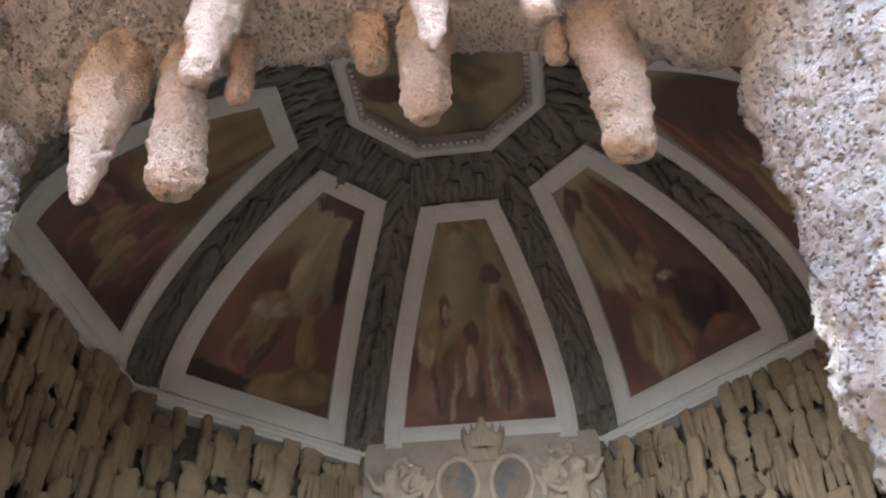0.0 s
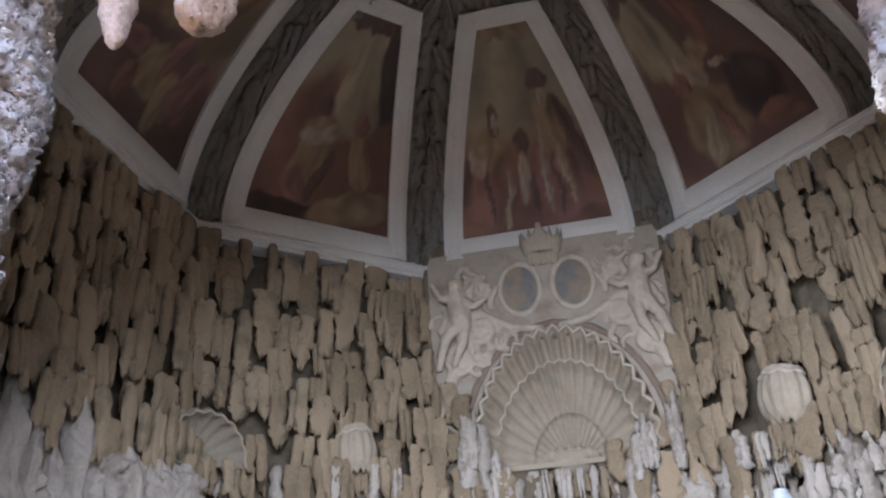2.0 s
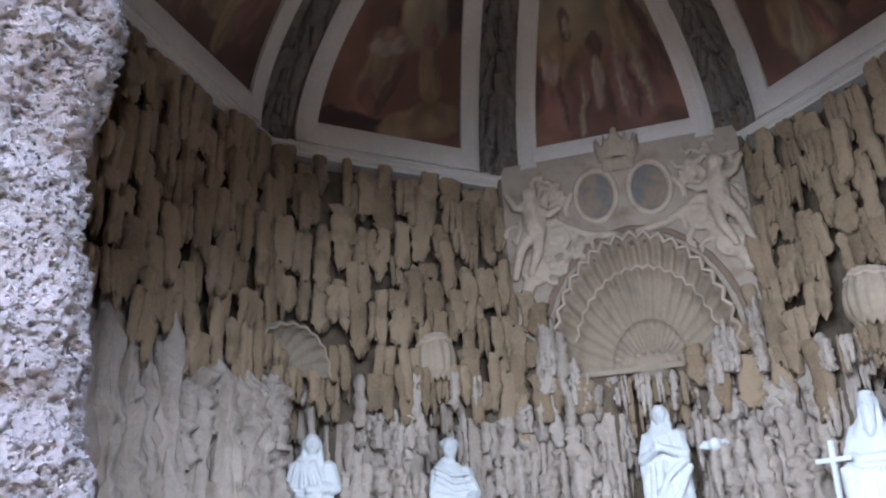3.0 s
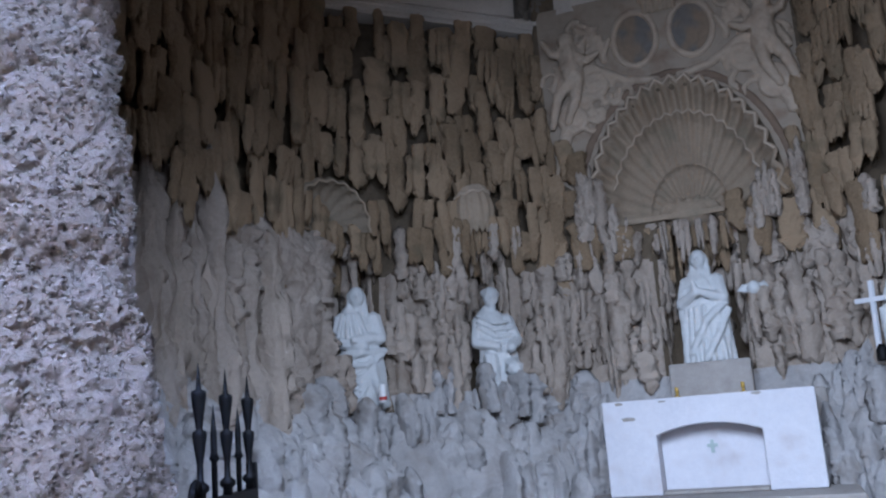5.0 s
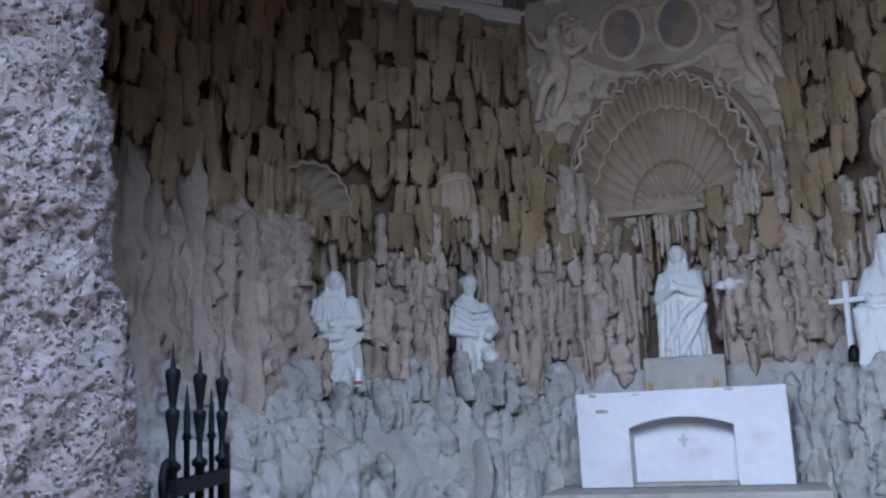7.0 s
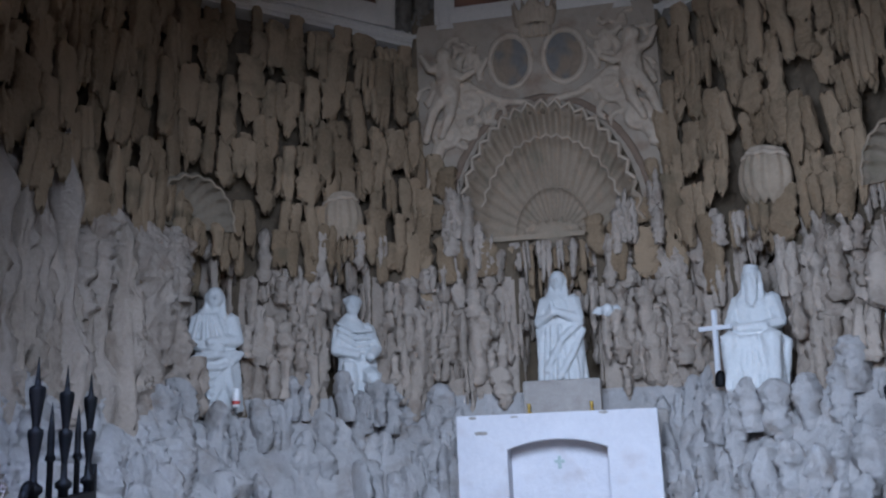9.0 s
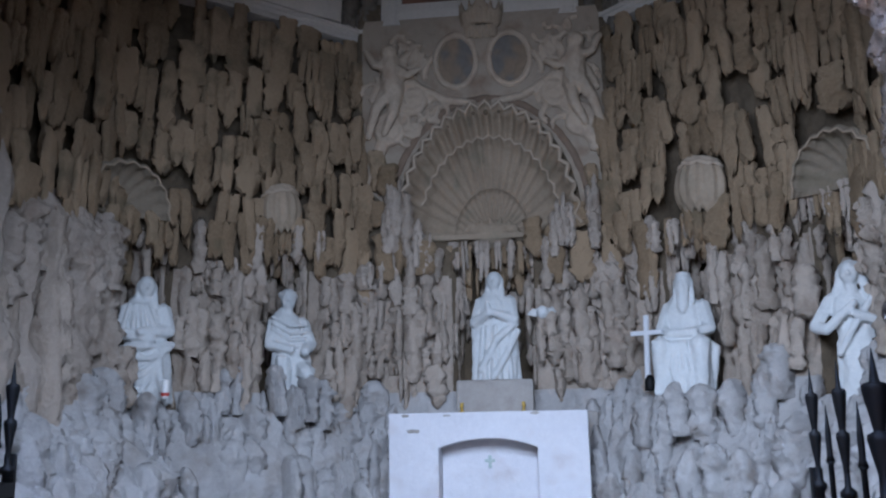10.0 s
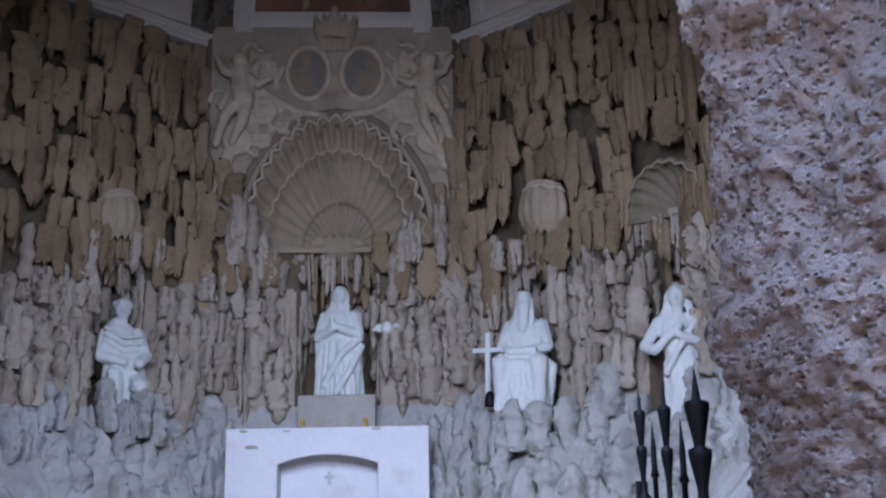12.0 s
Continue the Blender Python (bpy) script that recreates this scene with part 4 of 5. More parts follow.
# ---- shells ----
def conch(name, width, height, depth, ribs, mat, steps=((0.82, 0.09), (0.45, 0.05)), lip=0.03, sweep=(0.0, math.pi)):
    """A scalloped half shell, open to the front (-y), hinge at the foot; with a wavy lip and inner waves."""
    na, nr = ribs * 12 + 1, 30
    verts, faces = [], []

    def at(f, a, push=0.0, curl=0.0):
        wave = math.cos(ribs * 2 * (a - sweep[0]) / (sweep[1] - sweep[0]) * math.pi)
        g = 1 + 0.032 * wave * f ** 2
        d = depth * math.sqrt(max(0.0, 1 - f * f)) * (0.75 + 0.25 * math.sin(a))
        a -= curl * math.sin(ribs * 4 * (a - sweep[0]) / (sweep[1] - sweep[0]) * math.pi)
        for s, amount in steps:
            if f > s:
                d -= amount
        d += 0.011 * width * wave * f ** 0.7
        return (width * f * g * math.cos(a), d - push, height * f * g * math.sin(a))

    fr = sorted([i / (nr - 1) for i in range(nr)] + [s + e for s, _ in steps for e in (0.002, 0.012)])
    for f in fr:
        for i in range(na):
            verts.append(at(f, sweep[0] + (sweep[1] - sweep[0]) * i / (na - 1)))
    for j in range(len(fr) - 1):
        for i in range(na - 1):
            a = j * na + i
            faces.append((a, a + 1, a + na + 1, a + na))
    th = empty(name, Matrix.Identity(4), "", "shell")
    body = link("bowl", pymesh("bowl", verts, faces), mat, th)
    sol = body.modifiers.new("thickness", "SOLIDIFY")
    sol.thickness, sol.offset = 0.03, 1.0

    def wavy(fr_, r, nm):
        vs, fs, seg = [], [], 7
        lo, hi = (0.10, 0.90) if ribs > 10 else (0.0, 1.0)
        for i in range(na):
            a = sweep[0] + (sweep[1] - sweep[0]) * (lo + (hi - lo) * i / (na - 1))
            c = Vector(at(fr_, a, 0.012, 0.18 / ribs))
            rad = Vector((math.cos(a), 0, math.sin(a)))
            for q in range(seg):
                b = 2 * math.pi * q / seg
                vs.append(c + rad * r * math.cos(b) + Vector((0, r * math.sin(b), 0)))
        for i in range(na - 1):
            for q in range(seg):
                fs.append((i * seg + q, i * seg + (q + 1) % seg, (i + 1) * seg + (q + 1) % seg, (i + 1) * seg + q))
        link(nm, pymesh(nm, vs, fs), STUCCO_WARM if ribs > 10 and nm != 'fan_rim' else SHELL, th, "pale wavy stucco edge")

    wavy(1.0, lip, "wavy_rim")
    if steps and ribs > 10:
        wavy(steps[0][0] + 0.012, lip * 0.65, "inner_rim")
        wavy(steps[1][0] + 0.012, lip * 0.55, "fan_rim")
    return th


big_shell = tagged(conch("apse_shell", 0.96, 1.39, 0.80, 20, SHELL, lip=0.023), "great scalloped stucco shell forming the apse over the altar", "shell")
big_shell.matrix_basis = frame_of(0) @ Matrix.Translation((0.05, -0.02, 3.04))
bm = bmesh.new()
for i in range(9):
    a = math.pi * i / 8
    limb(bm, [(0.05 + 0.30 * math.cos(a), 0.2, 3.06 + 0.16 * math.sin(a)), (0.05, 0.45, 3.06)], 0.03, 0.02, 5)
ball(bm, (0.05, 0.42, 3.04), (0.36, 0.28, 0.20))
box(bm, -0.72, 0.82, 0.16, 0.75, 2.98, 3.04)
hinge = fused("shell_hinge", bm, SHELL, 0.02, 3, 0.0, big_shell, "fanned hinge of the shell on its ledge")
hinge.matrix_parent_inverse = Matrix.Identity(4)
hinge.matrix_basis = Matrix.Translation((-0.05, 0.02, -3.04))

small = conch("niche_shell", 0.46, 0.46, 0.26, 10, NICHE_SHELL_SHADED, steps=(), lip=0.013)
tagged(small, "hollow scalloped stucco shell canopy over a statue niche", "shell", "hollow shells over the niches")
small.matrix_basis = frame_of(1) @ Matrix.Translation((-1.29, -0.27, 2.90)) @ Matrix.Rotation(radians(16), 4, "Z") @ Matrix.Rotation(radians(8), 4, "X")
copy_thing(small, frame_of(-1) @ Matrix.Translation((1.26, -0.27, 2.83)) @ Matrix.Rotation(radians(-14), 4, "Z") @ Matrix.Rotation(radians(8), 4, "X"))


def scallop(width, depth, height, ribs):
    """A bulging ribbed shell, its back to the wall: ribs run down from a thick curled lip to a scalloped edge."""
    na, nf = ribs * 8 + 1, 26
    verts, faces = [], []

    def at(a, f):
        wave = math.cos(a * 2 * ribs * 180 / 205)
        r = 1.08 * math.sqrt(1 - 0.60 * (1.7 * f - 0.75) ** 2) * (1 + 0.035 * wave)
        return Vector((width * r * math.sin(a), 0.06 - depth * r * math.cos(a), height * (0.42 + 0.10 * math.cos(a) - f) + 0.022 * wave * f ** 4))

    sweep = [radians(205) * (i / (na - 1) - 0.5) for i in range(na)]
    for j in range(nf):
        for a in sweep:
            verts.append(at(a, j / (nf - 1)))
    for j in range(nf - 1):
        for i in range(na - 1):
            q = j * na + i
            faces.append((q, q + na, q + na + 1, q + 1))
    th = empty("scallop_shell", Matrix.Identity(4), "bulging ribbed stucco shell with a pale lip over a niche", "shell", "bulging shells over the niches")
    body = link("ribbed_shell", pymesh("ribbed_shell", verts, faces), SHELL, th)
    sol = body.modifiers.new("thickness", "SOLIDIFY")
    sol.thickness, sol.offset = 0.03, -1.0
    bm = bmesh.new()
    limb(bm, [at(a, 0.0) + Vector((0, 0.0, 0.01 + 0.012 * math.cos(a * 9))) for a in sweep[::4]], 0.026, 0.026)
    for f in (0.75, 0.5):
        limb(bm, [Vector((p.x * f, p.y * f + 0.02, p.z + 0.05)) for p in (at(a, 0.0) for a in sweep[::4])], 0.045, 0.045)
    fused("curled_lip", bm, STUCCO_WARM, 0.014, 3, 0.012, th, "thick pale curled lip")
    return th


bulging = scallop(0.31, 0.24, 0.46, 9)
bulging.matrix_basis = frame_of(-1) @ Matrix.Translation((-0.27, -0.02, 3.17)) @ Matrix.Rotation(radians(-22), 4, "Z") @ Matrix.Rotation(radians(4), 4, "Y")
other = scallop(0.24, 0.20, 0.42, 8)
other.matrix_basis = frame_of(1) @ Matrix.Translation((0.44, -0.02, 3.17)) @ Matrix.Rotation(radians(22), 4, "Z") @ Matrix.Rotation(radians(-4), 4, "Y")

# ---- stucco over the apse ----
def on_back(ob):
    ob.matrix_basis = frame_of(0)
    return ob


def on_back_low(ob):
    ob.matrix_basis = frame_of(0) @ Matrix.Translation((-0.02, 0, -0.10))
    return ob


for sx in (-1, 1):
    c = 0.03 + sx * 0.305
    th = empty("medallion", frame_of(0) @ Matrix.Translation((c, 0, 5.02)), "oval painted medallion in a pale stucco frame", "medallion", "pair of medallions")
    bm = bmesh.new()
    n = 40
    limb(bm, [(0.235 * math.cos(2 * math.pi * i / n), -0.03, 0.315 * math.sin(2 * math.pi * i / n)) for i in range(n + 1)], 0.045, 0.045, 3)
    fr = fused("oval_frame", bm, STUCCO_WARM, 0.016, 2, 0.008, th)
    fr.matrix_parent_inverse = Matrix.Identity(4)
    pts, uv = [], []
    for j in range(24):
        for i in range(24):
            x, y = 2 * i / 23 - 1, 2 * j / 23 - 1
            s = max(abs(x), abs(y)) / (math.hypot(x, y) + 1e-6)
            pts.append((x * s * 0.225, -0.045 + 0.01 * (x * x + y * y), y * s * 0.30))
            uv.append((i / 23, j / 23))
    me = pymesh("painted_oval", pts, [(j * 24 + i, j * 24 + i + 1, (j + 1) * 24 + i + 1, (j + 1) * 24 + i) for j in range(23) for i in range(23)])
    col = me.color_attributes.new("paint", "FLOAT_COLOR", "POINT")
    vals = []
    for u, v in uv:
        q = Vector((0.245, 0.18, 0.12)).lerp(Vector((0.165, 0.148, 0.13)), sstep(0.35, 0.7, v * 0.3 + 0.35 - sx * 0.35 * (u - 0.5) * 1.4 + 0.5 * noise.noise(Vector((u * 3, v * 3, sx * 4)))))
        vals += [*q, 1.0]
    col.data.foreach_set("color", vals)
    ov = link("painted_oval", me, FRESCO, th)
    ov.matrix_parent_inverse = Matrix.Identity(4)

# crown between cornice and medallions
bm = bmesh.new()
for i in range(13):
    a = math.pi * i / 12
    limb(bm, [(0.03 + 0.20 * math.cos(a), -0.04 - 0.10 * math.sin(a), 5.44), (0.03 + 0.23 * math.cos(a), -0.05 - 0.12 * math.sin(a), 5.56)], 0.032, 0.028, 4)
    if i % 2 == 0:
        limb(bm, [(0.03 + 0.23 * math.cos(a), -0.05 - 0.12 * math.sin(a), 5.58), (0.03 + 0.25 * math.cos(a), -0.05 - 0.13 * math.sin(a), 5.70)], 0.034, 0.012, 4)
limb(bm, [(-0.03, -0.17, 5.60), (0.03, -0.18, 5.70), (0.09, -0.17, 5.60)], 0.04, 0.04)
ball(bm, (0.03, -0.18, 5.72), (0.045, 0.04, 0.05))
for i in range(3):
    limb(bm, [(-0.14, -0.06, 5.30 + 0.05 * i), (0.20, -0.06, 5.30 + 0.05 * i)], 0.026, 0.026)
for i in range(5):
    limb(bm, [(-0.12 + 0.075 * i, -0.08, 5.27), (-0.12 + 0.075 * i, -0.08, 5.42)], 0.02, 0.02)
tagged(on_back(fused("crown_relief", bm, SHELL, 0.013, 2, 0.006)), "small weathered stucco crown on the cornice", "relief")


def spiral(bm, cx, cz, r0, turns, start, hand, y, thick):
    pts = []
    for i in range(int(22 * turns)):
        f = i / (22 * turns)
        a = start + hand * f * turns * 2 * math.pi
        r = r0 * (1 - 0.85 * f)
        pts.append((cx + r * math.cos(a), y - 0.02 * f, cz + r * math.sin(a)))
    limb(bm, pts, thick, thick * 0.7, 3)


for sx in (-1, 1):
    g = lambda x: 0.05 + sx * x
    # winged child's figure
    bm = bmesh.new()
    ball(bm, (g(1.05), -0.17, 5.22), 0.10)
    limb(bm, [(g(1.04), -0.13, 5.08), (g(1.02), -0.12, 4.78)], 0.130, 0.162)
    limb(bm, [(g(1.10), -0.15, 5.05), (g(1.22), -0.18, 5.08), (g(1.32), -0.16, 5.26)], 0.065, 0.038)
    limb(bm, [(g(0.97), -0.15, 5.03), (g(0.84), -0.18, 4.93), (g(0.72), -0.16, 5.00)], 0.065, 0.041)
    limb(bm, [(g(1.08), -0.13, 4.76), (g(1.20), -0.18, 4.55), (g(1.30), -0.12, 4.25)], 0.098, 0.047)
    limb(bm, [(g(0.98), -0.13, 4.74), (g(1.00), -0.20, 4.50), (g(1.12), -0.12, 4.28)], 0.098, 0.047)
    limb(bm, [(g(0.95), -0.06, 4.95), (g(0.90), -0.08, 5.15), (g(0.80), -0.06, 5.30)], 0.091, 0.041)
    limb(bm, [(g(1.14), -0.06, 4.90), (g(1.26), -0.07, 4.70)], 0.091, 0.054)
    tagged(on_back_low(fused("stucco_putto", bm, STUCCO_WARM, 0.016, 3, 0.02)), "pale stucco winged child's figure in relief above the shell", "relief", "stucco figures above the shell")
    # scrolls along the shell's rim
    bm = bmesh.new()
    spiral(bm, g(0.80), 4.68, 0.20, 1.6, math.pi / 2, -sx, -0.05, 0.06)
    spiral(bm, g(1.05), 4.32, 0.18, 1.6, math.pi / 2, -sx, -0.05, 0.06)
    limb(bm, [(g(0.80), -0.04, 4.88), (g(0.62), -0.05, 4.76), (g(0.45), -0.04, 4.66), (g(0.12), -0.04, 4.60)], 0.062, 0.050)
    limb(bm, [(g(0.98), -0.04, 4.52), (g(1.0), -0.05, 4.40)], 0.062, 0.062)
    limb(bm, [(g(1.14), -0.05, 4.20), (g(1.22), -0.06, 4.05)], 0.094, 0.069)
    ball(bm, (g(1.22), -0.06, 4.02), (0.085, 0.07, 0.07))
    if sx < 0:
        limb(bm, [(g(1.16), -0.05, 4.15), (g(1.26), -0.05, 3.85), (g(1.32), -0.04, 3.65)], 0.088, 0.037)
    for i in range(5):
        limb(bm, [(g(0.66 + 0.05 * i), -0.05, 5.02 + 0.07 * i), (g(0.58 + 0.09 * i), -0.08, 5.16 + 0.05 * i)], 0.050, 0.037)
    ball(bm, (g(0.80), -0.05, 4.68), (0.13, 0.06, 0.13))
    ball(bm, (g(1.05), -0.05, 4.32), (0.11, 0.06, 0.11))
    for i in range(9):
        f = i / 8
        limb(bm, [(g(0.66 + 0.22 * f), -0.03, 4.95 + 0.25 * math.sin(5 * f)), (g(0.72 + 0.25 * f), -0.07, 5.05 + 0.3 * math.sin(5 * f + 0.6))], 0.05, 0.035)
    rng = random.Random(31 + sx)
    for i in range(46):
        x, z = rng.uniform(0.42, 1.30), rng.uniform(4.2, 5.5)
        if ((x - 0.33) / 0.36) ** 2 + ((z - 5.02) / 0.44) ** 2 < 1 or (x / 1.20) ** 2 + ((z - 3.05) / 1.58) ** 2 < 1:
            continue
        a = rng.uniform(0, 6.3)
        r = rng.uniform(0.05, 0.11)
        limb(bm, [(g(x + r * math.cos(a + q)), -0.02 - 0.02 * q, z + r * math.sin(a + q)) for q in (0, 0.8, 1.6, 2.4)], 0.042, 0.022, 2)
    tagged(on_back_low(fused("stucco_scroll", bm, STUCCO_WARM, 0.016, 2, 0.018)), "curling pale stucco scrollwork beside the shell", "ornament", "stucco scrolls")
bm = bmesh.new()
for i in range(15):
    a = math.pi * (0.06 + 0.88 * i / 14)
    b = math.pi * (0.06 + 0.88 * (i + 1) / 14)
    limb(bm, [(0.05 + 1.13 * math.cos(a), -0.01, 3.06 + 1.50 * math.sin(a)), (0.05 + 1.13 * math.cos(b), -0.01, 3.06 + 1.50 * math.sin(b))], 0.055, 0.055, 4)
tagged(on_back(fused("apse_archivolt", bm, ARCH_PLASTER, 0.02, 2, 0.012)), "plain brown plaster arch round the great shell", "moulding", kind="structure")
# plaster ground of the stucco
bm = bmesh.new()
n = 28
for sgn in (-1, 1):
    prev = None
    for i in range(n + 1):
        a = math.pi / 2 - sgn * (math.pi / 2) * 0.9 * i / n
        x0, z0 = 0.05 + 1.03 * math.cos(a), 3.04 + 1.45 * math.sin(a)
        x1 = 0.05 + (sgn * 1.36 - 0.05) * min(1, i / (n * 0.55))
        z1 = 5.585 if i < n * 0.55 else 5.585 - (5.585 - 3.6) * (i - n * 0.55) / (n * 0.45)
        cur = [bm.verts.new((x0, -0.03, z0)), bm.verts.new((x1, -0.03, z1)), bm.verts.new((x0, 0.05, z0))]
        if prev:
            bm.faces.new((prev[0], prev[1], cur[1], cur[0]))
            bm.faces.new((prev[0], cur[0], cur[2], prev[2]))
        prev = cur
tagged(on_back(part("apse_plaster", bm, PLASTER)), "bare brown plaster behind the stuccowork", "wall plaster", kind="structure")

# ---- statues ----
def folds(bm, rng, n, rx, ry, z0, z1, flare=1.0, front=True):
    """Vertical ridges of drapery round a robed body."""
    for i in range(n):
        a = -math.pi * (0.05 + 0.9 * (i + rng.uniform(-0.3, 0.3)) / (n - 1))
        t, b = rng.uniform(0.9, 1.0), rng.uniform(0.98, 1.08) * flare
        tw = rng.uniform(-0.25, 0.25)
        limb(bm, [(rx * t * math.cos(a + tw), ry * t * math.sin(a + tw), z1), (rx * b * math.cos(a), ry * b * math.sin(a), z0)], 0.018, 0.03, 12)


def robe(bm, rng, h, w, d):
    """Stack of oval slices for a robed figure of height h up to the shoulders."""
    prof = ((0.0, 1.04), (0.12, 1.0), (0.28, 0.95), (0.45, 0.88), (0.58, 0.82), (0.70, 0.84), (0.79, 0.84), (0.86, 0.74), (0.92, 0.54), (0.98, 0.3))
    for (f0, s0), (f1, s1) in zip(prof, prof[1:]):
        for q in range(5):
            t = q / 5
            s = s0 + (s1 - s0) * t
            zf = f0 + (f1 - f0) * t
            ball(bm, (0.035 * math.sin(zf * 5.0), -0.02 * math.sin(zf * 4), h * zf), (w * s, d * s, 0.07), 2)


def head(bm, x, y, z, r=0.085, hair=True, beard=0.0):
    ball(bm, (x, y, z), (r * 0.86, r * 0.95, r * 1.15), 3)
    ball(bm, (x, y - r * 0.9, z - 0.01), (0.018, 0.03, 0.03))
    limb(bm, [(x, y + 0.01, z - r), (x, y + 0.02, z - r * 1.9)], 0.055, 0.06, 4)
    if hair:
        for s in (-1, 1):
            limb(bm, [(x + s * r * 0.35, y + 0.02, z + r * 0.85), (x + s * r * 0.78, y + 0.015, z + 0.02), (x + s * r * 0.92, y + 0.01, z - r * 1.2), (x + s * r * 1.0, y - 0.02, z - r * 2.2)], 0.027, 0.03)
    if beard:
        limb(bm, [(x, y - r * 0.62, z - r * 0.75), (x, y - r * 0.9, z - r - beard)], 0.052, 0.03, 8)
        for sd in (-1, 1):
            limb(bm, [(x + sd * 0.045, y - r * 0.5, z - r * 0.6), (x + sd * 0.03, y - r * 0.8, z - r - beard * 0.8)], 0.03, 0.022)


def statue_crossed(seed):
    rng = random.Random(seed)
    bm = bmesh.new()
    robe(bm, rng, 0.98, 0.245, 0.17)
    folds(bm, rng, 9, 0.235, 0.165, 0.0, 0.42, 1.02)
    head(bm, 0.0, -0.04, 1.06, 0.09)
    limb(bm, [(-0.16, 0, 0.84), (-0.21, -0.08, 0.62), (0.04, -0.20, 0.56)], 0.085, 0.055, 8)
    limb(bm, [(0.16, 0, 0.84), (0.21, -0.08, 0.64), (-0.05, -0.21, 0.62)], 0.085, 0.05, 8)
    limb(bm, [(-0.22, -0.10, 0.46), (0.0, -0.20, 0.50), (0.24, -0.06, 0.52)], 0.05, 0.04, 10)
    limb(bm, [(-0.20, -0.12, 0.40), (0.05, -0.21, 0.38), (0.22, -0.08, 0.48)], 0.035, 0.03, 10)
    for i in range(4):
        limb(bm, [(-0.15 + 0.05 * i, -0.10, 0.88), (-0.20 + 0.09 * i, -0.17, 0.66)], 0.022, 0.028)
    limb(bm, [(0.10, -0.14, 0.44), (0.14, -0.17, 0.2), (0.20, -0.12, 0.0)], 0.05, 0.05)
    for i in range(4):
        limb(bm, [(0.16 - 0.02 * i, -0.16, 0.42 - 0.05 * i), (-0.02, -0.2, 0.30 - 0.07 * i), (-0.2, -0.1, 0.22 - 0.07 * i)], 0.02, 0.022)
    return bm


def statue_seated(seed):
    rng = random.Random(seed)
    bm = bmesh.new()
    robe(bm, rng, 0.98, 0.25, 0.18)
    head(bm, 0.0, -0.07, 1.07, 0.09, True, 0.20)
    lathe(bm, [(0.055, 0.0), (0.075, 0.02), (0.07, 0.05), (0.045, 0.055)], 14, (0, -0.05, 1.12))
    limb(bm, [(-0.16, 0, 0.83), (-0.23, -0.12, 0.60), (-0.06, -0.26, 0.54)], 0.085, 0.05, 8)
    limb(bm, [(0.16, 0, 0.83), (0.24, -0.12, 0.60), (0.06, -0.27, 0.56)], 0.085, 0.05, 8)
    for s in (-1, 1):
        limb(bm, [(s * 0.10, -0.08, 0.42), (s * 0.19, -0.34, 0.44), (s * 0.18, -0.36, 0.02)], 0.12, 0.085, 9)
    for i in range(6):
        x = -0.2 + 0.08 * i
        limb(bm, [(x, -0.34, 0.46), (x + rng.uniform(-0.04, 0.04), -0.42, 0.0)], 0.03, 0.035, 10)
    limb(bm, [(0.20, -0.22, 0.46), (0.29, -0.18, 0.40), (0.24, -0.24, 0.02)], 0.06, 0.055)
    limb(bm, [(-0.10, -0.28, 0.55), (0.12, -0.28, 0.56)], 0.055, 0.055)
    for i in range(9):
        limb(bm, [(-0.18 + 0.045 * i, -0.27, 0.43), (-0.21 + 0.052 * i, -0.30, 0.0)], 0.085, 0.08)
    for i in range(6):
        limb(bm, [(0.05 - 0.03 * i, -0.36, 0.45), (0.10 - 0.06 * i, -0.40, 0.22), (0.16 - 0.065 * i, -0.39, 0.0)], 0.022, 0.026)
    return bm


def statue_kneeling(seed):
    rng = random.Random(seed)
    bm = bmesh.new()
    robe(bm, rng, 0.78, 0.23, 0.16)
    head(bm, 0.0, -0.03, 0.89, 0.092, False)
    for i in range(16):
        a = 2 * math.pi * i / 16
        ball(bm, (0.07 * math.cos(a), 0.02 + 0.06 * math.sin(a), 0.93 + 0.012 * (i % 3)), 0.034)
    ball(bm, (0, 0.01, 0.95), (0.08, 0.08, 0.065))
    limb(bm, [(0.15, 0, 0.64), (0.23, -0.06, 0.42), (0.16, -0.22, 0.34)], 0.08, 0.06, 8)
    limb(bm, [(-0.15, 0, 0.64), (-0.19, -0.1, 0.42), (0.02, -0.2, 0.36)], 0.08, 0.05, 8)
    for i in range(5):
        limb(bm, [(-0.16, -0.10, 0.70 - 0.06 * i), (0.02, -0.17, 0.60 - 0.07 * i), (0.18, -0.10, 0.62 - 0.07 * i)], 0.022, 0.022, 9)
    limb(bm, [(0.14, -0.10, 0.18), (0.18, -0.24, 0.12)], 0.10, 0.095, 5)
    limb(bm, [(-0.05, -0.14, 0.25), (-0.04, -0.2, 0.0)], 0.09, 0.08, 6)
    return bm


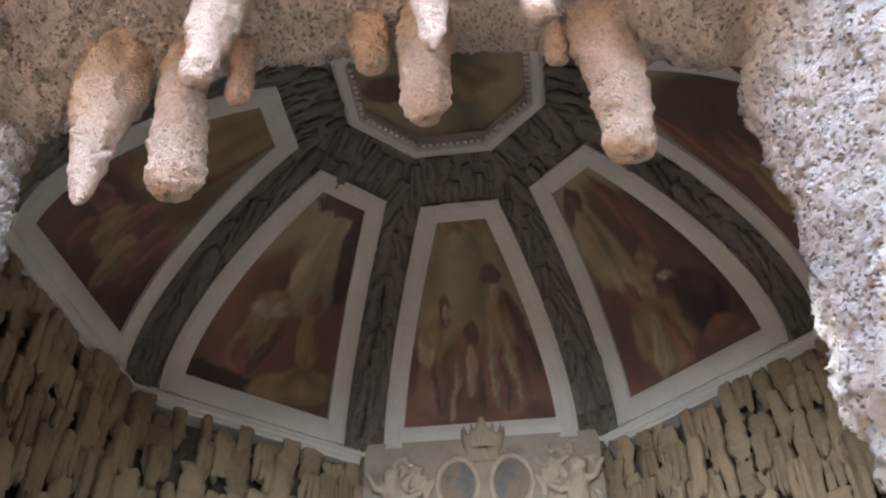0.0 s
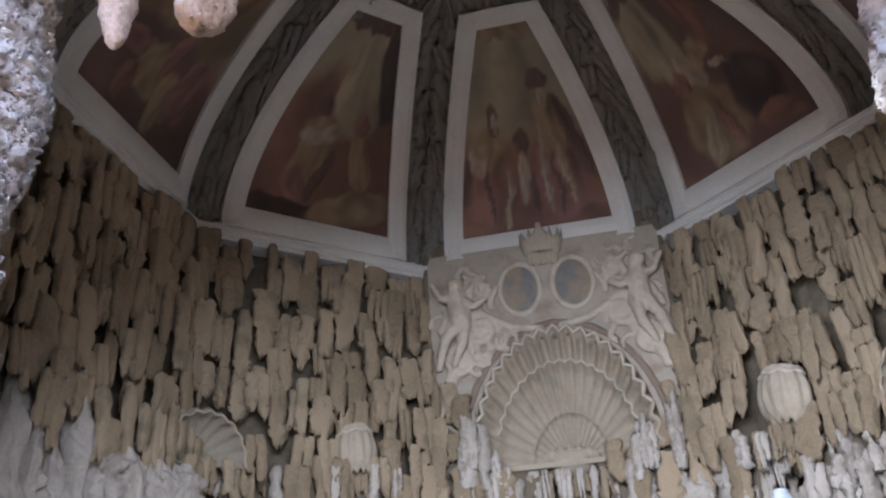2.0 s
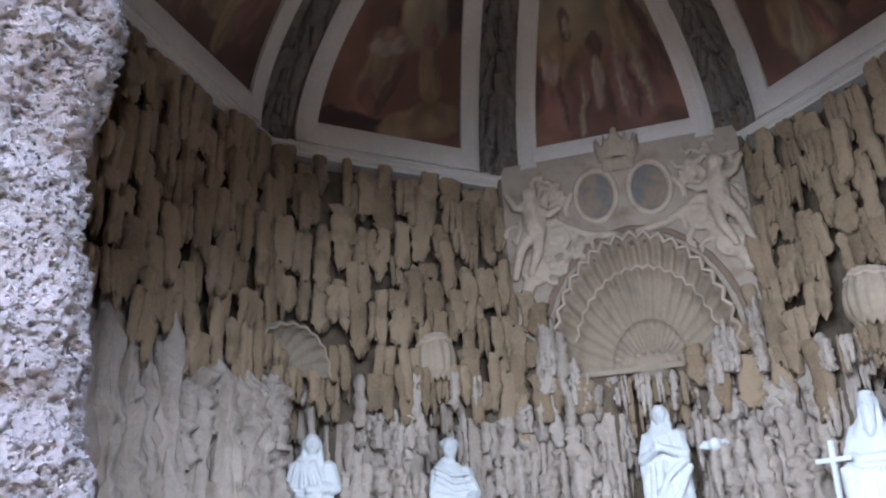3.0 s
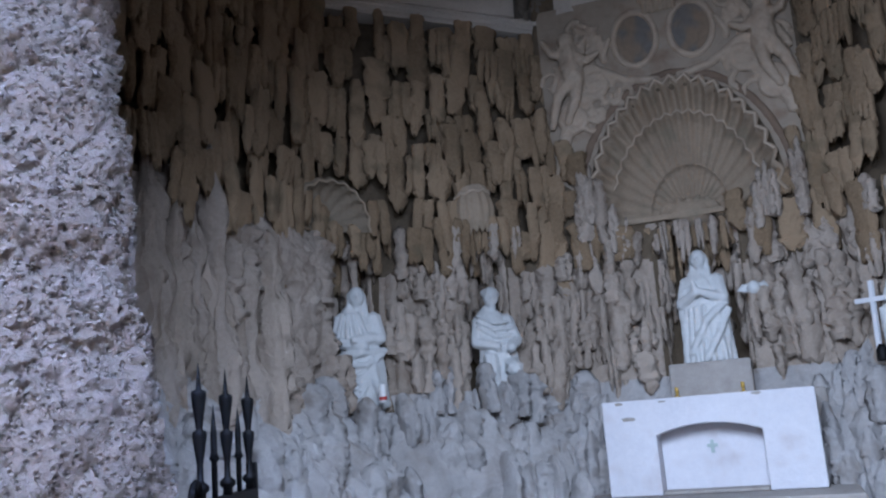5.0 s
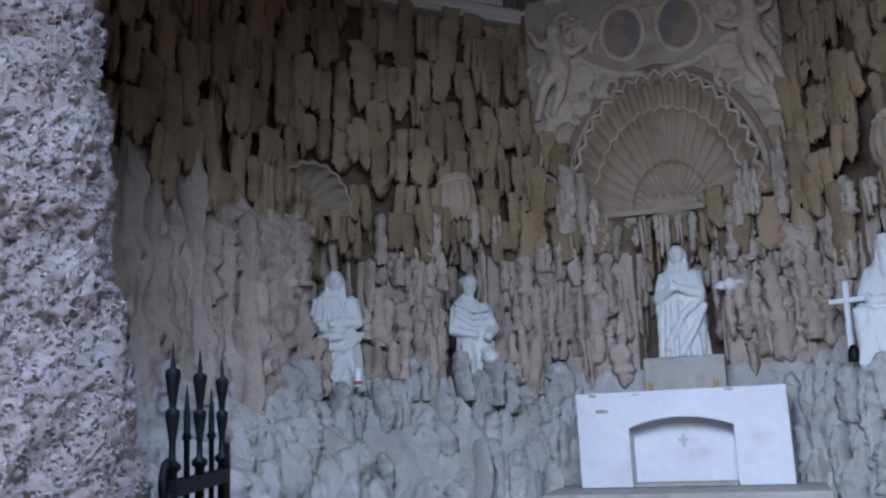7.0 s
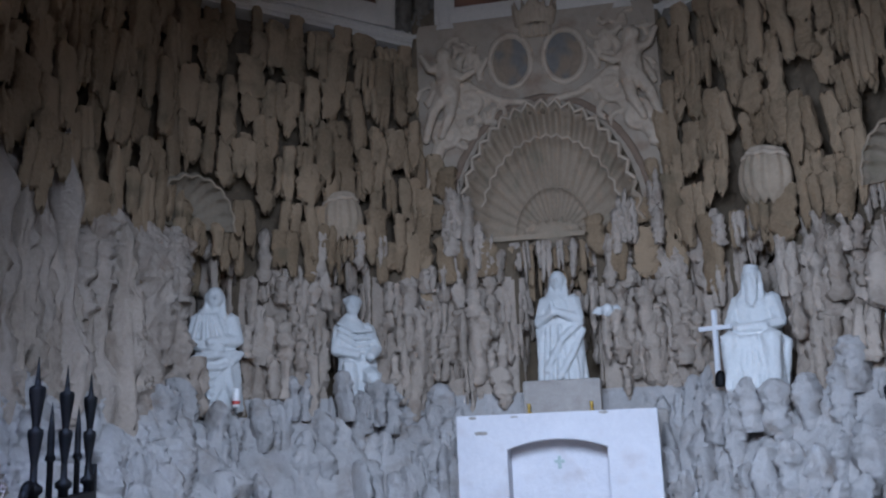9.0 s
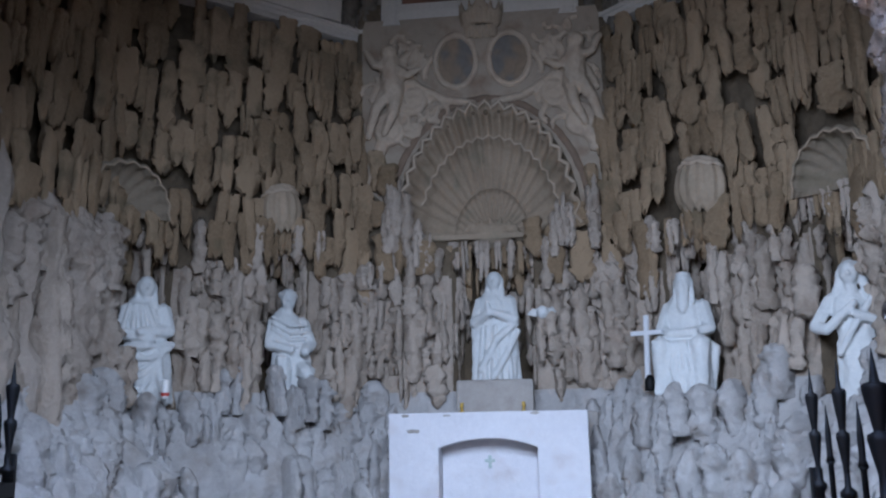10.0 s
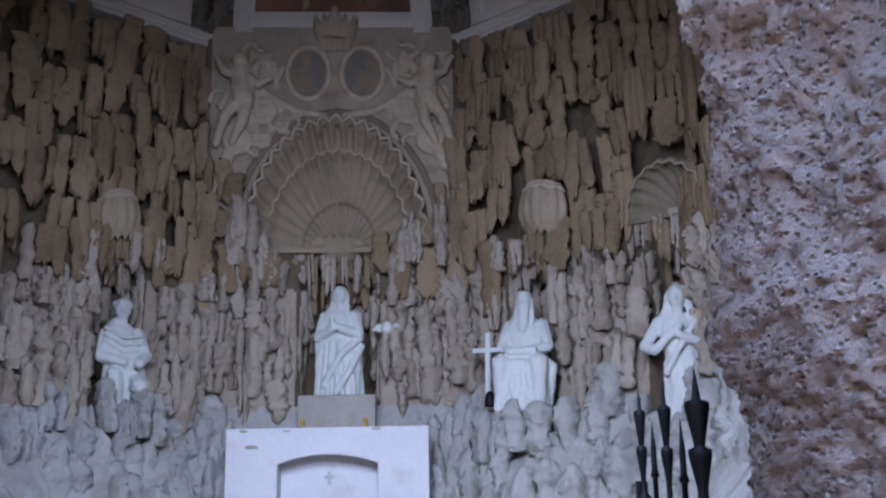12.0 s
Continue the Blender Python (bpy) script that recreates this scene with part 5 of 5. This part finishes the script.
def statue_praying(seed):
    rng = random.Random(seed)
    bm = bmesh.new()
    robe(bm, rng, 0.96, 0.225, 0.16)
    folds(bm, rng, 9, 0.22, 0.16, 0.0, 0.55, 1.08)
    head(bm, 0.0, -0.03, 1.05, 0.09)
    limb(bm, [(-0.15, 0, 0.82), (-0.21, -0.08, 0.60), (-0.02, -0.22, 0.70)], 0.085, 0.045, 8)
    limb(bm, [(0.15, 0, 0.82), (0.21, -0.08, 0.62), (0.0, -0.22, 0.70)], 0.085, 0.045, 8)
    limb(bm, [(-0.02, -0.22, 0.68), (-0.04, -0.25, 0.80)], 0.04, 0.025, 5)
    limb(bm, [(0.22, -0.06, 0.58), (0.05, -0.19, 0.42), (-0.14, -0.16, 0.10)], 0.045, 0.04, 10)
    limb(bm, [(0.24, -0.04, 0.50), (0.14, -0.17, 0.25), (0.0, -0.2, 0.02)], 0.04, 0.04, 10)
    limb(bm, [(-0.22, -0.04, 0.56), (-0.20, -0.10, 0.25), (-0.22, -0.08, 0.0)], 0.05, 0.05, 9)
    return bm


def statue_hand_on_breast(seed):
    rng = random.Random(seed)
    bm = bmesh.new()
    robe(bm, rng, 0.98, 0.19, 0.15)
    folds(bm, rng, 7, 0.16, 0.13, 0.0, 0.5, 0.95)
    head(bm, 0.0, -0.05, 1.07, 0.085, False)
    ball(bm, (0, 0.02, 1.09), (0.105, 0.09, 0.105), 3)
    for sd in (-1, 1):
        limb(bm, [(sd * 0.085, -0.01, 1.08), (sd * 0.10, -0.01, 0.97), (sd * 0.13, -0.02, 0.88)], 0.035, 0.05)
    limb(bm, [(-0.17, 0, 0.86), (-0.30, -0.06, 0.64), (-0.20, -0.14, 0.60), (0.03, -0.19, 0.80)], 0.07, 0.04, 7)
    limb(bm, [(0.17, 0, 0.86), (0.22, -0.08, 0.64), (0.02, -0.19, 0.72)], 0.075, 0.04, 7)
    limb(bm, [(0.18, -0.08, 0.88), (0.02, -0.17, 0.62), (-0.12, -0.13, 0.40)], 0.035, 0.035, 10)
    return bm


def stand_statue(bm, k, u, z, d, label, turn=0.0, scale=1.0):
    ob = fused("statue", bm, WHITE_STONE, 0.0105, 4, 0.014)
    ob.matrix_basis = frame_of(k) @ Matrix.Translation((u, -d, z)) @ Matrix.Rotation(radians(turn), 4, "Z") @ Matrix.Diagonal((scale, scale, scale, 1))
    return tagged(ob, label, "statue", "statues in the niches")


stand_statue(statue_crossed(1), 1, -0.99, 1.20, 0.04, "white stone robed statue with crossed arms in a tufa niche", -15)
stand_statue(statue_kneeling(2), 1, 0.51, 1.36, 0.02, "white stone statue in a cloak, half sunk behind tufa", -25)
stand_statue(statue_praying(3), 0, 0.10, 1.40, 0.10, "white stone statue praying with joined hands above the altar", -8, 1.0)
stand_statue(statue_seated(4), -1, -0.52, 1.20, 0.02, "white stone seated bearded statue in a tufa niche", 24)
stand_statue(statue_hand_on_breast(5), -1, 1.17, 1.05, 0.02, "white stone statue with a hand on its breast", 20)

# wooden cross beside the seated statue
bm = bmesh.new()
box(bm, -0.022, 0.022, -0.018, 0.018, 0.0, 0.74, 0.005)
cross = tagged(part("white_cross", bm, PAINT_WHITE), "plain white wooden cross leaning beside a seated statue", "cross")
bm = bmesh.new()
box(bm, -0.19, 0.19, -0.017, 0.019, 0.545, 0.59, 0.005)
part("crossbar", bm, PAINT_WHITE, cross)
cross.matrix_basis = frame_of(-1) @ Matrix.Translation((-0.77, -0.36, 1.22)) @ Matrix.Rotation(radians(2), 4, "Y")

# dark lantern and grave candle at the statues' feet
bm = bmesh.new()
lathe(bm, [(0.05, 0), (0.055, 0.02), (0.05, 0.10), (0.035, 0.13), (0.02, 0.15)], 14)
lan = tagged(part("grave_lantern", bm, IRON, smooth=True), "small dark lantern at the seated statue's foot", "lantern")
lan.matrix_basis = frame_of(-1) @ Matrix.Translation((-0.66, -0.46, 1.225))
bm = bmesh.new()
lathe(bm, [(0.034, 0), (0.036, 0.01), (0.036, 0.15), (0.03, 0.165), (0.012, 0.17)], 14)
can = tagged(part("grave_candle", bm, WAX, smooth=True), "white grave candle with a red band on the tufa", "candle")
can.matrix_basis = frame_of(1) @ Matrix.Translation((-0.93, -0.46, 1.215))
bm = bmesh.new()
lathe(bm, [(0.0365, 0.02), (0.0368, 0.022), (0.0368, 0.05), (0.0365, 0.052)], 14)
band = part("red_band", bm, RED, can)
band.matrix_parent_inverse = Matrix.Identity(4)

# winged head on the back wall
bm = bmesh.new()
ball(bm, (0.03, -0.10, 0.0), (0.062, 0.06, 0.07), 3)
ball(bm, (0.03, -0.15, -0.01), (0.014, 0.02, 0.018))
for i in range(3):
    limb(bm, [(-0.01, -0.06, -0.03 + 0.03 * i), (-0.07, -0.05, -0.02 + 0.025 * i), (-0.14 + 0.03 * i, -0.03, -0.01 + 0.03 * i)], 0.026, 0.012)
    limb(bm, [(0.07, -0.06, -0.03 + 0.03 * i), (0.12, -0.05, -0.01 + 0.02 * i), (0.17 - 0.02 * i, -0.03, 0.01 + 0.025 * i)], 0.028, 0.014)
chb = tagged(fused("winged_head_relief", bm, WHITE_STONE, 0.012, 2, 0.008), "small white winged head relief on the tufa", "relief")
chb.matrix_basis = frame_of(0) @ Matrix.Translation((0.57, -0.10, 2.09))

# ---- altar ----
altar = empty("altar", Matrix.Translation((0.05, 2.35, 0.19)), "whitewashed masonry altar with an arched recess in its front", "altar")
bm = bmesh.new()
AW, AH, NW, NS, NT = 0.945, 0.87, 0.465, 0.535, 0.62
front = [(-AW, 0), (-NW, 0), (-NW, NS)] + [(-NW + 2 * NW * i / 14, NS + (NT - NS) * (1 - (2 * i / 14 - 1) ** 2)) for i in range(1, 14)] + [(NW, NS), (NW, 0), (AW, 0), (AW, AH), (-AW, AH)]
vf = [bm.verts.new((x, 0, z)) for x, z in front]
vb = [bm.verts.new((x, 0.75, z)) for x, z in front]
bm.faces.new(vf)
bm.faces.new(vb[::-1])
for i in range(len(front)):
    j = (i + 1) % len(front)
    bm.faces.new((vf[i], vb[i], vb[j], vf[j]))
body = part("altar_body", bm, WHITEWASH, altar)
bv = body.modifiers.new("worn_edges", "BEVEL")
bv.width, bv.segments = 0.012, 2
bm = bmesh.new()
box(bm, -NW + 0.004, NW - 0.004, 0.26, 0.32, 0.0, NT + 0.03)
part("recess_back", bm, WHITEWASH, altar)
bm = bmesh.new()
box(bm, -NW + 0.006, NW - 0.006, 0.012, 0.259, 0.0, 0.03, 0.006)
part("recess_sill", bm, CEMENT, altar)
bm = bmesh.new()
box(bm, -0.016, 0.016, 0.244, 0.259, 0.34, 0.46, 0.003)
box(bm, -0.048, 0.048, 0.246, 0.2585, 0.395, 0.425, 0.003)
part("recess_cross", bm, GREEN, altar, "small pale green cross")
for x, z, w, h in ((-0.70, 0.70, 0.09, 0.025), (-0.78, 0.845, 0.05, 0.02), (0.45, 0.85, 0.06, 0.018), (-0.38, 0.84, 0.05, 0.012)):
    bm = bmesh.new()
    n = 16
    vs = [bm.verts.new((x + w * math.cos(2 * math.pi * i / n) * (0.8 + 0.35 * noise.noise(Vector((i * 0.9, x, z)))), -0.004, z + h * math.sin(2 * math.pi * i / n) * (0.8 + 0.5 * noise.noise(Vector((i * 0.7, z, x)))))) for i in range(n)]
    f = bm.faces.new(vs)
    bmesh.ops.extrude_face_region(bm, geom=[f])
    bmesh.ops.translate(bm, verts=vs, vec=(0, 0.005, 0))
    part("flaked_patch", bm, CEMENT, altar, "patch of flaked-off whitewash")
for ch in altar.children:
    ch.matrix_parent_inverse = Matrix.Identity(4)
bm = bmesh.new()
box(bm, -1.15, 1.25, 1.75, 3.3, 0.0, 0.186, 0.015)
tagged(part("altar_step", bm, CEMENT), "grey cement step under the altar", "step", kind="structure")
bm = bmesh.new()
box(bm, -0.30, 0.48, 2.92, 3.34, 0.80, 1.39, 0.02)
tagged(part("statue_pedestal", bm, CEMENT), "grey cement block carrying the praying statue", "pedestal")
bm = bmesh.new()
box(bm, -1.02, 1.12, 3.02, 3.40, 0.19, 1.06, 0.03)
tagged(part("altar_backing", bm, CEMENT), "grey cement wall behind the altar", "masonry", kind="structure")
bm = bmesh.new()
lathe(bm, [(0.035, 0), (0.035, 0.008), (0.014, 0.02), (0.012, 0.05), (0.022, 0.06), (0.016, 0.075), (0.02, 0.095), (0.012, 0.10)], 14)
stick = tagged(part("candlestick", bm, BRASS, smooth=True), "small tarnished brass candlestick on the altar", "candlestick", "pair of candlesticks")
stick.matrix_basis = Matrix.Translation((-0.24, 2.86, 1.061))
copy_thing(stick, Matrix.Translation((0.38, 2.86, 1.061)))

# ---- iron gate leaves ----
def gate_leaf(a, b, top, label, thick=1.0, post=1.0):
    """An open leaf of turned iron bars with vase-shaped spears, from its hinge a to its free end b; post: the first bar's girth."""
    a, b = Vector(a), Vector(b)
    ln = (b - a).length
    d = (b - a).normalized()
    m = Matrix.Translation(a) @ Matrix(((d.x, -d.y, 0, 0), (d.y, d.x, 0, 0), (0, 0, 1, 0), (0, 0, 0, 1)))
    th = empty("iron_gate_leaf", m, label, "gate", "gate leaves")
    for z, h in ((0.12, 0.045), (top - 0.52, 0.055)):
        bm = bmesh.new()
        box(bm, -0.03, ln + 0.03, -0.026, 0.026, z, z + h, 0.004)
        part("rail", bm, IRON, th)
    bm = bmesh.new()
    box(bm, ln + 0.02, ln + 0.065, -0.02, 0.02, 0.02, top - 0.36, 0.004)
    part("stile", bm, IRON, th)
    n = 5
    for i in range(n):
        x = ln * i / (n - 1)
        tall = i % 2 == 0
        t = top if tall else top - 0.14
        r = 0.018 * thick * (post if i == 0 else 1.0)
        if tall:
            prof = [(r * 0.9, 0.04), (r * 0.9, t - 0.44), (r * 1.5, t - 0.43), (r * 1.5, t - 0.415), (r * 0.6, t - 0.40), (r * 0.55, t - 0.345), (r * 1.1, t - 0.27), (r * 1.25, t - 0.25), (r * 1.2, t - 0.235), (r * 0.6, t - 0.228),
                    (r * 0.6, t - 0.222), (r * 0.8, t - 0.19), (r * 1.3, t - 0.12), (r * 1.32, t - 0.105), (r * 1.2, t - 0.098), (r * 0.5, t - 0.092), (r * 0.4, t - 0.07), (r * 0.05, t)]
        else:
            prof = [(r * 0.55, 0.04), (r * 0.55, t - 0.2), (r * 0.95, t - 0.19), (r * 0.6, t - 0.17), (r * 0.6, t - 0.10), (r * 0.06, t)]
        bm = bmesh.new()
        lathe(bm, prof[:-3], 12, (x, 0, 0))
        bar = part("spear_bar", bm, IRON, th, "", True)
        bm = bmesh.new()
        lathe(bm, prof[-4:], 12, (x, 0, 0))
        part("spear_tip", bm, IRON, bar, "", True)
    bm = bmesh.new()
    for i in range(14):
        q, q2 = (math.pi * (1.6 * (i + e) / 14 - 0.4) for e in (0, 1))
        limb(bm, [(-0.055 + 0.05 * math.cos(q), 0, top - 0.47 + 0.065 * math.sin(q)), (-0.055 + 0.05 * math.cos(q2), 0, top - 0.47 + 0.065 * math.sin(q2))], 0.017, 0.017, 3)
    part("scroll", bm, IRON, th, "", True)
    for ch in th.children:
        ch.matrix_parent_inverse = Matrix.Identity(4)
    return th


gate_leaf((-1.12, -3.70, 0), (-1.36, -3.02, 0), 1.20, "open black wrought-iron gate leaf with vase-shaped spears, folded back", 1.12)
gate_leaf((1.61, -3.70, 0), (1.66, -2.85, 0), 1.10, "open black wrought-iron gate leaf with a thick vase-shaped post spear", 0.95, 1.65)
